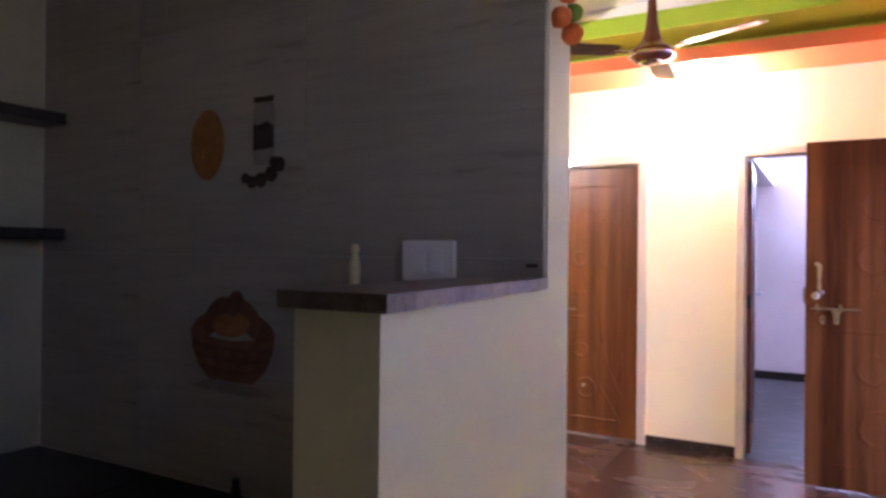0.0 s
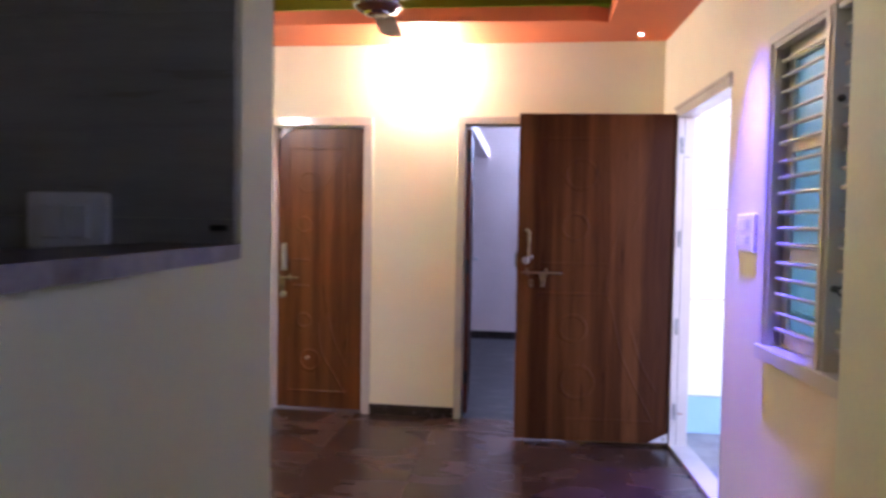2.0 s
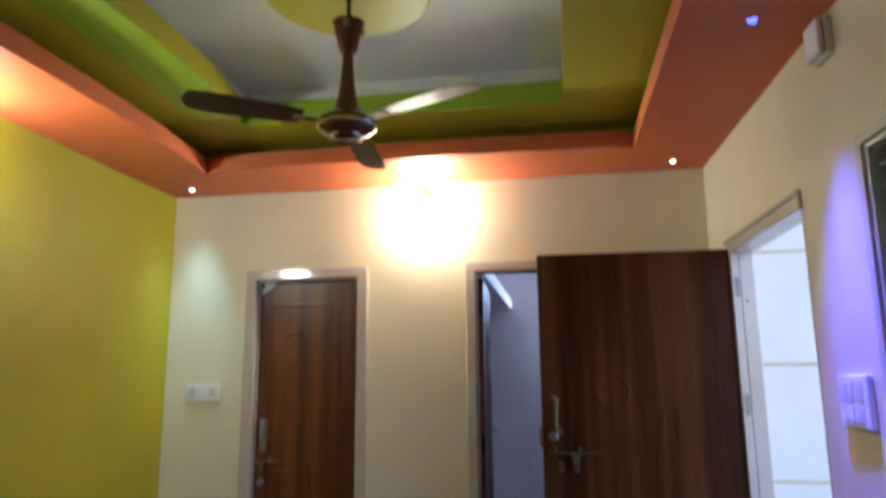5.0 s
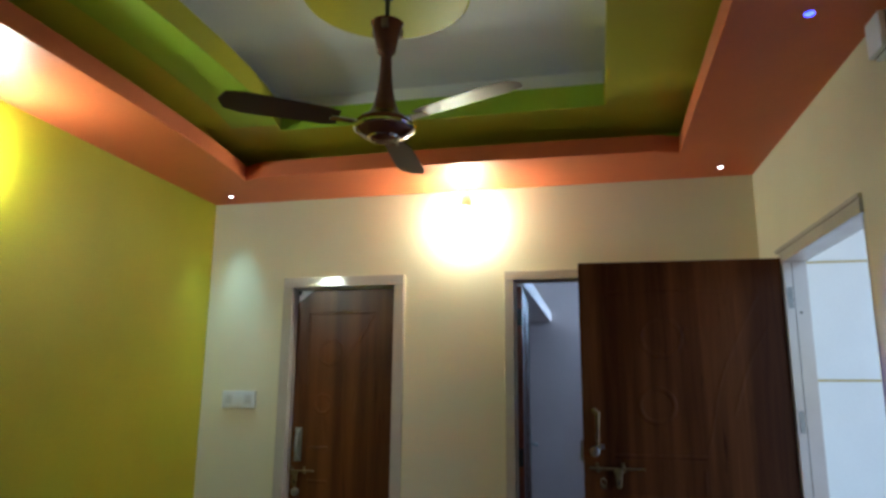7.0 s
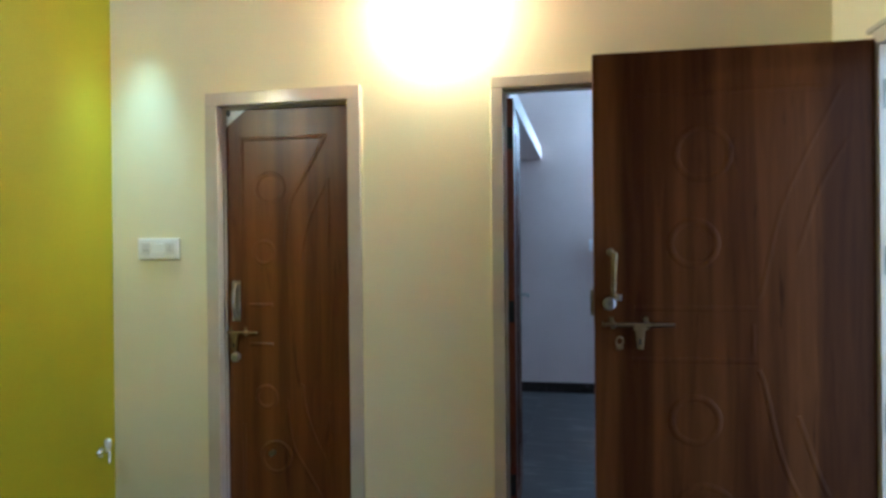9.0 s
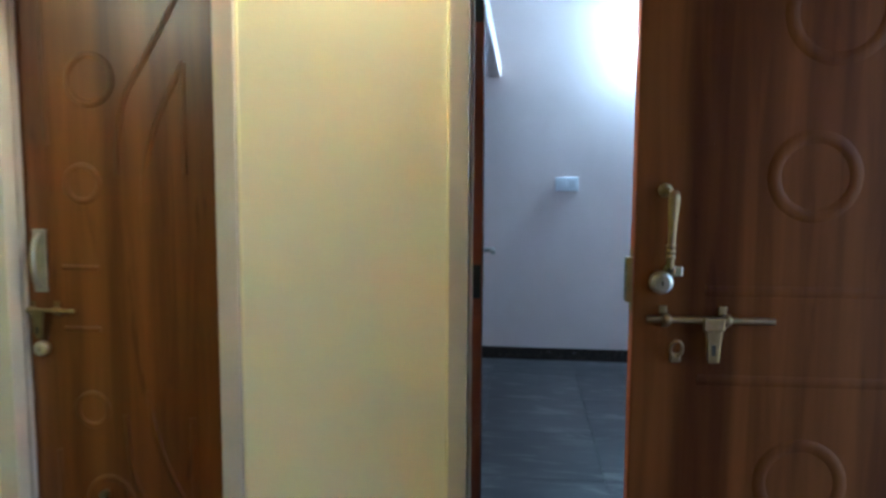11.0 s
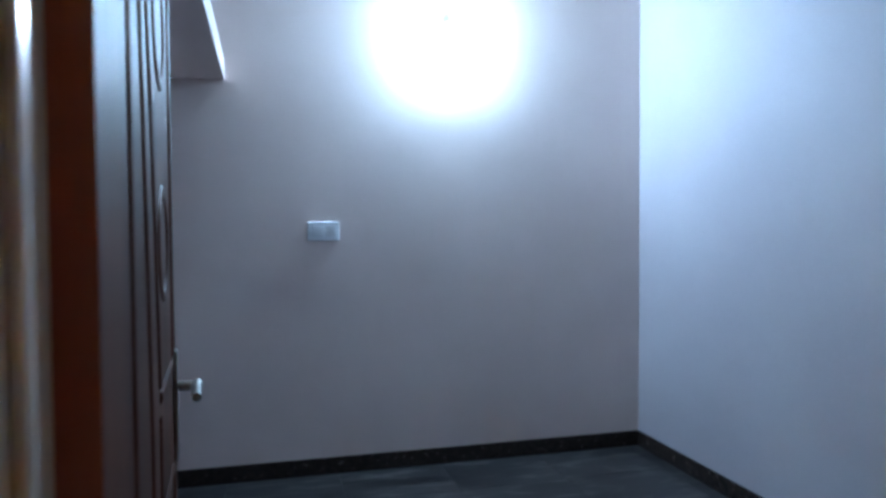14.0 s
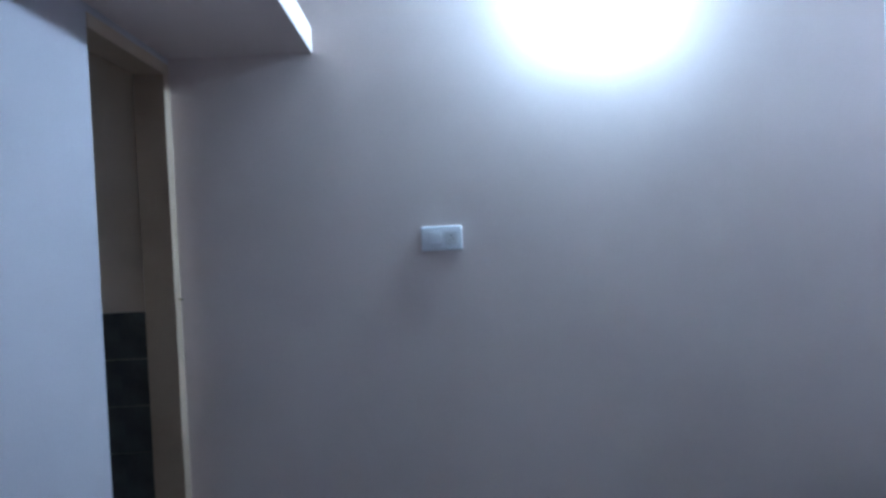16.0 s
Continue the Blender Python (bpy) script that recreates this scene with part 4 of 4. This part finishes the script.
# ---- ceiling fan ----
FX, FY = 1.705, -1.687
fan = thing("ceiling_fan", "brown ceiling fan with chrome rings, at rest", "ceiling fan", pose(FX, FY, 2.30))
part("motor", lathe(bmesh.new(), [(0, 0), (0.03, 0.0), (0.075, 0.012), (0.098, 0.028), (0.104, 0.040), (0.104, 0.066), (0.088, 0.080), (0.062, 0.094), (0.048, 0.12), (0.036, 0.16), (0.028, 0.21), (0.023, 0.27), (0.021, 0.33), (0, 0.33)], sides=48), COPPER, fan, "brown enamel motor with flared neck", soft=True)
part("ring", lathe(bmesh.new(), [(0.104, 0.036), (0.112, 0.040), (0.112, 0.047), (0.104, 0.050)], sides=48), CHROME, fan, "chrome trim ring", soft=True)
part("ring", lathe(bmesh.new(), [(0.05, 0.0045), (0.056, 0.002), (0.062, 0.009), (0.05, 0.0085)], sides=40), CHROME, fan, "chrome trim ring", soft=True)
part("canopy", lathe(bmesh.new(), [(0.021, 0.331), (0.034, 0.345), (0.045, 0.40), (0.058, 0.455), (0.062, 0.462), (0.056, 0.462), (0.03, 0.40), (0.012, 0.36)], sides=36), COPPER, fan, "brown canopy cup", soft=True)
for a in range(3):
    an = radians(40 + 120 * a)
    part("canopy_clip", boxes(((0.052 * math.cos(an) - 0.012, 0.052 * math.sin(an) - 0.012, 0.42), (0.052 * math.cos(an) + 0.012, 0.052 * math.sin(an) + 0.012, 0.455)), bevel=0.004), BRASS, fan, "gold trim clip")
part("rod", rod(bmesh.new(), (0, 0, 0.33), (0, 0, 0.575), 0.0085, 14), BLACK, fan, "thin dark down rod", soft=True)
part("hook", boxes(((-0.018, -0.018, 0.565), (0.018, 0.018, 0.587)), bevel=0.004), BLACK, fan)
for a in (95, 215, 335):
    m = Matrix.Rotation(radians(a), 4, "Z")
    bm = bmesh.new()
    box(bm, (0.095, -0.018, 0.053), (0.20, 0.018, 0.058), 0.002)
    for v in bm.verts:
        v.co = m @ v.co
    arm = part("blade_arm", bm, CHROME, fan, "chrome blade arm")
    bm = bmesh.new()
    tilt = Matrix.Rotation(radians(10), 4, "X")
    outline = [(0.17, -0.045), (0.22, -0.058), (0.50, -0.066), (0.56, -0.05), (0.58, 0.0), (0.56, 0.05), (0.50, 0.062), (0.22, 0.052), (0.17, 0.042)]
    lo = [bm.verts.new(m @ (Matrix.Translation((0, 0, 0.060)) @ tilt @ Vector((x, y, 0)))) for x, y in outline]
    hi = [bm.verts.new(m @ (Matrix.Translation((0, 0, 0.063)) @ tilt @ Vector((x, y, 0)))) for x, y in outline]
    bm.faces.new(lo)
    bm.faces.new(hi)
    for i in range(len(outline)):
        j = (i + 1) % len(outline)
        bm.faces.new((lo[i], lo[j], hi[j], hi[i]))
    part("blade", bm, BLADE, arm, "brown enamel blade")

# ---- water tap on the yellow wall and small floor bits ----
tap = thing("water_tap", "chrome wall tap with white plastic knob", "tap", pose(0.0, -0.11, 0.374))
bm = rod(bmesh.new(), (0.001, 0, 0), (0.055, 0, 0), 0.011, 14)
lathe(bm, [(0, 0), (0.026, 0), (0.024, 0.006), (0.011, 0.010)], Matrix.Translation((0.001, 0, 0)) @ Matrix.Rotation(radians(90), 4, "Y"), 20)
rod(bm, (0.05, 0, 0.004), (0.058, -0.012, -0.045), 0.010, 12, 0.008)
part("body", bm, CHROME, tap, soft=True)
part("knob", lathe(bmesh.new(), [(0, 0.012), (0.010, 0.012), (0.013, 0.03), (0.016, 0.034), (0.016, 0.062), (0.012, 0.068), (0, 0.068)], Matrix.Translation((0.045, 0, 0)), 18), PLASTIC, tap, "white plastic knob", soft=True)
pipe = thing("floor_pipe_stub", "dark pipe stub with pale cap at the skirting", "pipe", pose(0.10, -0.05, F))
part("stub", rod(bmesh.new(), (0, 0.03, 0.10), (0.03, -0.01, 0.092), 0.017, 14), BLACK, pipe, soft=True)
part("cap", rod(bmesh.new(), (0.03, -0.01, 0.092), (0.045, -0.03, 0.088), 0.019, 14), PLASTIC, pipe, "pale plastic cap", soft=True)
part("bracket", boxes(((-0.008, 0.02, 0.0), (0.008, 0.036, 0.10)), bevel=0.002), BLACK, pipe)

# ---- bedroom loft ----
setting("loft_slab", boxes(((BX0, WT + 0.015, 2.157), (1.918, BY, 2.27)), bevel=0.004), ROOM_PAINT, "pale painted concrete loft slab above the bathroom doorway", "loft")
hk = thing("door_hook", "small brass door hook at the bathroom doorway", "hook", pose(BX0, 3.415, 1.145))
bm = boxes(((0, -0.012, -0.008), (0.004, 0.012, 0.008)), bevel=0.001)
rod(bm, (0.004, 0, 0), (0.024, -0.006, 0), 0.003, 8)
part("hook", bm, BRASS, hk)

BATHF = surface("beige_brown_frame_paint", (0.44, 0.31, 0.215), (0.50, 0.36, 0.255), 0.5, scale=4, fine=120)
bf = thing("door_4", "beige-brown painted bathroom door frame", "door frame", kind="structure")
part("jamb", boxes(((1.186, OY1 - 0.012, F), (BX0 + 0.004, BY - 0.002, OH - 0.03)), bevel=0.003), BATHF, bf)
part("head", boxes(((1.186, OY0 + 0.001, OH - 0.029), (BX0 + 0.004, BY - 0.002, OH + 0.02)), bevel=0.003), BATHF, bf)

# ---- kitchen ----
setting("kitchen_counter", boxes(((0.328, -6.29, 0.725), (0.88, -3.848, 0.760)), ((0.881, -4.42, 0.725), (1.88, -3.848, 0.760)), bevel=0.004), COUNTER, "black granite kitchen worktop", "worktop")
setting("counter_base", boxes(((0.328, -6.29, F), (0.82, -3.848, 0.724)), ((0.821, -4.36, F), (1.87, -3.848, 0.724))), CREAM, "plastered base below the worktop", "counter base")
capbm = bmesh.new()
n = 10
top, bot = [], []
for i in range(n + 1):
    y = -4.479 + (-3.837 + 4.479) * i / n
    xr = 2.049 - 0.052 * (i / n) + 0.004 * math.sin(i * 1.7)
    for z, row in ((1.325, top), (1.3035, bot)):
        row.append((capbm.verts.new((1.888 - 0.03 * i / n + 0.003 * math.sin(i * 2.3), y, z)), capbm.verts.new((xr, y, z))))
for i in range(n):
    capbm.faces.new((top[i][0], top[i][1], top[i + 1][1], top[i + 1][0]))
    capbm.faces.new((bot[i][0], bot[i][1], bot[i + 1][1], bot[i + 1][0]))
    capbm.faces.new((top[i][1], bot[i][1], bot[i + 1][1], top[i + 1][1]))
    capbm.faces.new((top[i][0], bot[i][0], bot[i + 1][0], top[i + 1][0]))
for i in (0, n):
    capbm.faces.new((top[i][0], top[i][1], bot[i][1], bot[i][0]))
half_cap = tagged(part("granite_cap", capbm, CAP), "rough-edged speckled granite slab capping the half wall", "slab")
for z in (1.398, 1.748):
    sh = thing("kitchen_shelf", "dark granite shelf on the kitchen wall", "shelf", pose(0.328, -4.6, z), "kitchen shelves")
    part("board", boxes(((0, -1.2, 0), (0.118, 0.755, 0.035)), bevel=0.004), COUNTER, sh)
bot_t = thing("pipe_riser", "pale plastic pipe end clipped to kitchen tiles", "pipe", pose(1.557, -3.877, 1.173))
part("pipe", lathe(bmesh.new(), [(0, 0), (0.012, 0), (0.012, 0.15), (0.0135, 0.155), (0.0115, 0.175), (0.007, 0.187), (0.0065, 0.196), (0, 0.196)], sides=20), BOTTLE, bot_t, soft=True)
part("cap", lathe(bmesh.new(), [(0, 0.197), (0.0095, 0.197), (0.010, 0.209), (0.007, 0.215), (0, 0.215)], sides=18), BOTTLE, bot_t, soft=True)
part("clip", boxes(((-0.018, -0.004, 0.05), (0.018, 0.030, 0.064)), bevel=0.003), PLASTIC, bot_t)
switch_plate("wall_switch", "large white switch board on kitchen tiles", pose(1.733, -3.8468, 1.354), 0.128, 0.086, [(-0.02, 0, 0.035, 0.05, "rocker"), (0.022, 0, 0.034, 0.05, "rocker")])
clip = thing("wall_clip", "small dark clip on the tiled wall", "clip", pose(1.966, -3.8468, 1.348))
part("body", boxes(((-0.012, -0.010, -0.004), (0.012, 0, 0.004)), bevel=0.002), BLACK, clip)
plug = thing("pipe_plug", "small black pipe plug on the worktop", "plug", pose(1.205, -3.880, 0.7605))
part("body", lathe(bmesh.new(), [(0, 0), (0.014, 0), (0.013, 0.02), (0.010, 0.03), (0.010, 0.05), (0, 0.05)], sides=18), BLACK, plug, soft=True)

# hanging wool balls at the wall's end
gar = thing("hanging_pompoms", "orange and green wool pompoms on a string", "decoration", pose(2.008, -3.78, 1.795))
def fluff(r, at, seed):
    bm = bmesh.new()
    bmesh.ops.create_icosphere(bm, subdivisions=3, radius=r, matrix=Matrix.Translation(at))
    for v in bm.verts:
        d = (v.co - Vector(at)).normalized()
        v.co += d * r * 0.16 * noise.noise(d * 9 + Vector((seed, 0, 0)))
    return bm
part("pompom", fluff(0.022, (0.010, 0.0, 0.018), 1), ORANGE_WOOL, gar, soft=True)
part("pompom", fluff(0.022, (-0.004, -0.03, 0.045), 2), ORANGE_WOOL, gar, soft=True)
part("pompom", fluff(0.018, (0.012, 0.005, 0.062), 3), GREEN_WOOL, gar, "green wool pompom", soft=True)
part("pompom", fluff(0.022, (0.004, -0.01, 0.10), 4), ORANGE_WOOL, gar, soft=True)
part("string", rod(bmesh.new(), (0.004, -0.005, 0.02), (0.002, -0.005, 0.22), 0.0015, 6), BLACK, gar)
part("nail", rod(bmesh.new(), (-0.012, -0.005, 0.22), (0.012, -0.005, 0.22), 0.003, 8), STEEL, gar)


# ---- outside the entrance ----
setting("ground", boxes(((-60, -60, F - 0.3), (70, 70, F - 0.13))), CEMENT, "grey cement yard ground", "ground")
setting("landing", boxes(((3.61, -3.5, F - 0.13), (5.6, -0.026, F - 0.008)), ((3.40, -1.6, F - 0.13), (3.609, -0.026, F - 0.008))), CEMENT, "grey cement landing outside the door", "landing")
OUTY = -0.003
GZ = (0.232, 0.884, 1.487, 2.10, 2.72, 3.3)
out = thing("wall_outside", "white exterior wall with ochre grooves and blue foot", "wall", kind="structure")
part("panel", boxes(((3.385, OUTY - 0.016, F - 0.13), (6.8, OUTY - 0.001, GZ[0] - 0.004)), bevel=0.002), OUT_BLUE, out, "pale blue painted foot")
for a, b in zip(GZ, GZ[1:]):
    part("panel", boxes(((3.385, OUTY - 0.02, a + 0.004), (6.8, OUTY - 0.001, b - 0.008)), bevel=0.003), OUT_WHITE, out)
part("groove", boxes(((3.385, OUTY - 0.012, GZ[0]), (6.8, OUTY + 0.0, 3.3))), OUT_LINE, out, "ochre painted groove backing")
setting("wall_outside_core", boxes(((4.56, OUTY + 0.001, F - 0.06), (6.8, OUTY + 0.15, 3.3))), OUT_WHITE, "outer wall core", "wall")


# ---- pieces: tiles of floors and walls ----
def tile_mesh(name, w, h, d, material, bevel=0.0006):
    bm = boxes(((0, 0, -d), (w, h, 0)))
    top = [f for f in bm.faces if all(abs(v.co.z) < 1e-6 for v in f.verts)]
    edges = [e for f in top for e in f.edges]
    bmesh.ops.bevel(bm, geom=edges, offset=bevel, segments=1, affect="EDGES")
    data = mesh_of(name, bm)
    data.materials.append(material)
    return data


def lay(parent, x0, x1, y0, y1, step, z, material, name="tile", gap=0.0012):
    nx, ny = math.ceil((x1 - x0) / step), math.ceil((y1 - y0) / step)
    kept = {}
    for i in range(nx):
        for j in range(ny):
            w, h = min(step, x1 - x0 - i * step) - gap, min(step, y1 - y0 - j * step) - gap
            if w < 0.01 or h < 0.01:
                continue
            key = (round(w, 4), round(h, 4))
            if key not in kept:
                kept[key] = tile_mesh(name, w, h, 0.0058, material)
            t = new(name, kept[key])
            t.parent = parent
            t.location = (x0 + i * step, y0 + j * step, z)


lay(floor_hall, 0.0, 3.38, -6.28, 0.02, 0.6, F, FLOOR_TILE)
lay(floor_room, 0.1, 4.4, 0.022, 3.44, 0.6, F, ROOM_TILE)
kit = bpy.data.objects["wall_kitchen"]
tile_kept = {}
TW, TH = 0.60, 0.30
for i in range(4):
    for j in range(8):
        x0, z0 = 1.987 - (i + 1) * TW, 0.761 + j * TH
        x0c = max(x0, 0.329)
        w, h = x0 + TW - x0c - 0.0005, min(TH, 2.94 - z0) - 0.0005
        if w < 0.02 or h < 0.02:
            continue
        key = (round(w, 4), round(h, 4))
        if key not in tile_kept:
            tile_kept[key] = tile_mesh("tile", w, h, 0.011, TILE)
        t = new("tile", tile_kept[key])
        t.parent = kit
        t.matrix_local = pose(x0c, -3.8465, z0, 90, 0, 0)
# printed motifs on the tiles, thin glazed reliefs
def motif(name, bm, material, x, z, label, parent):
    ob = part(name, bm, material, parent, label)
    ob.matrix_local = pose(x, -3.8468, z)
    return ob


def disc(pts, d=0.001):
    bm = bmesh.new()
    a = [bm.verts.new((x, 0, z)) for x, z in pts]
    b = [bm.verts.new((x, -d, z)) for x, z in pts]
    bm.faces.new(a)
    bm.faces.new(b[::-1])
    for i in range(len(pts)):
        j = (i + 1) % len(pts)
        bm.faces.new((a[i], a[j], b[j], b[i]))
    return bm


motif("oval_print", disc(ring(0, 0, 0.092, 30, 0.66)), PRINT_ORANGE, 1.056, 1.645, "orange oval fruit print", kit)
motif("jar_print", disc([(-0.030, 0.0), (0.030, 0.0), (0.036, 0.03), (0.036, 0.135), (0.028, 0.155), (-0.028, 0.155), (-0.036, 0.135), (-0.036, 0.03)]), PRINT_PALE, 1.252, 1.582, "pale glass jar print", kit)
motif("jar_print", disc([(-0.032, 0.0), (0.034, 0.004), (0.033, 0.058), (0.012, 0.070), (-0.016, 0.062), (-0.032, 0.066)], 0.002), PRINT_DARK, 1.252, 1.620, "dark contents print", kit)
motif("jar_print", disc([(-0.031, 0.0), (0.031, 0.0), (0.033, 0.014), (-0.033, 0.014)], 0.002), PRINT_DARK, 1.252, 1.738, "dark lid print", kit)
for bx, bz, br in ((-0.058, -0.004, 0.014), (-0.036, -0.014, 0.016), (-0.006, -0.010, 0.019), (0.028, 0.004, 0.020), (0.052, 0.026, 0.019), (0.036, 0.032, 0.014)):
    motif("berry_print", disc(ring(0, 0, br, 16), 0.003), PRINT_DARK, 1.252 + bx, 1.556 + bz, "dark berry print", kit)
BXC, BZC = 1.150, 1.146
bowl = [(-0.148, 0.020), (-0.140, -0.030), (-0.115, -0.075), (-0.075, -0.108), (0.075, -0.108), (0.115, -0.075), (0.140, -0.030), (0.148, 0.020), (0.10, 0.004), (0.0, -0.004), (-0.10, 0.004)]
motif("basket_print", disc(bowl), PRINT_BROWN, BXC, BZC, "brown woven basket print", kit)
for k, (bx, bz, rx, rz, turn, mt) in enumerate(((-0.095, 0.028, 0.052, 0.030, 25, PRINT_BROWN), (0.095, 0.030, 0.052, 0.030, -20, PRINT_MID), (-0.050, 0.060, 0.060, 0.034, 42, PRINT_MID), (0.055, 0.058, 0.058, 0.034, -40, PRINT_BROWN), (0.0, 0.036, 0.062, 0.032, 8, PRINT_ORANGE), (0.012, 0.090, 0.036, 0.026, 60, PRINT_MID))):
    c, d = math.cos(radians(turn)), math.sin(radians(turn))
    motif("bread_print", disc([(c * rx * math.cos(a) - d * rz * math.sin(a), d * rx * math.cos(a) + c * rz * math.sin(a)) for a in [2 * math.pi * i / 20 for i in range(20)]], 0.0014 + 0.0002 * k), mt, BXC + bx, BZC + bz, "brown bread roll print", kit)
for k in range(3):
    w, z = 0.138 - 0.016 * k, -0.022 - 0.028 * k
    motif("basket_print", disc(arc([(-w, z + 0.008), (0.0, z - 0.010), (w, z + 0.008)], 12) + arc([(w - 0.003, z), (0.0, z - 0.018), (-w + 0.003, z)], 12), 0.003), PRINT_MID, BXC, BZC, "dark woven band print", kit)
motif("basket_print", disc([(-0.150, -0.128), (-0.10, -0.112), (0.08, -0.112), (0.150, -0.132), (0.06, -0.140), (-0.08, -0.136)], 0.002), PRINT_PALE, BXC, BZC, "pale cloth print", kit)
# dark tiles on the bathroom wall
bath = bpy.data.objects["wall_bathroom"]
bt = tile_mesh("tile", 0.298, 0.198, 0.008, BATH_TILE)
for i in range(4):
    for j in range(6):
        t = new("tile", bt)
        t.parent = bath
        t.matrix_local = pose(1.187 - (i + 1) * 0.3, BY - 0.004, 1.10 - (j + 1) * 0.2, 90, 0, 0)
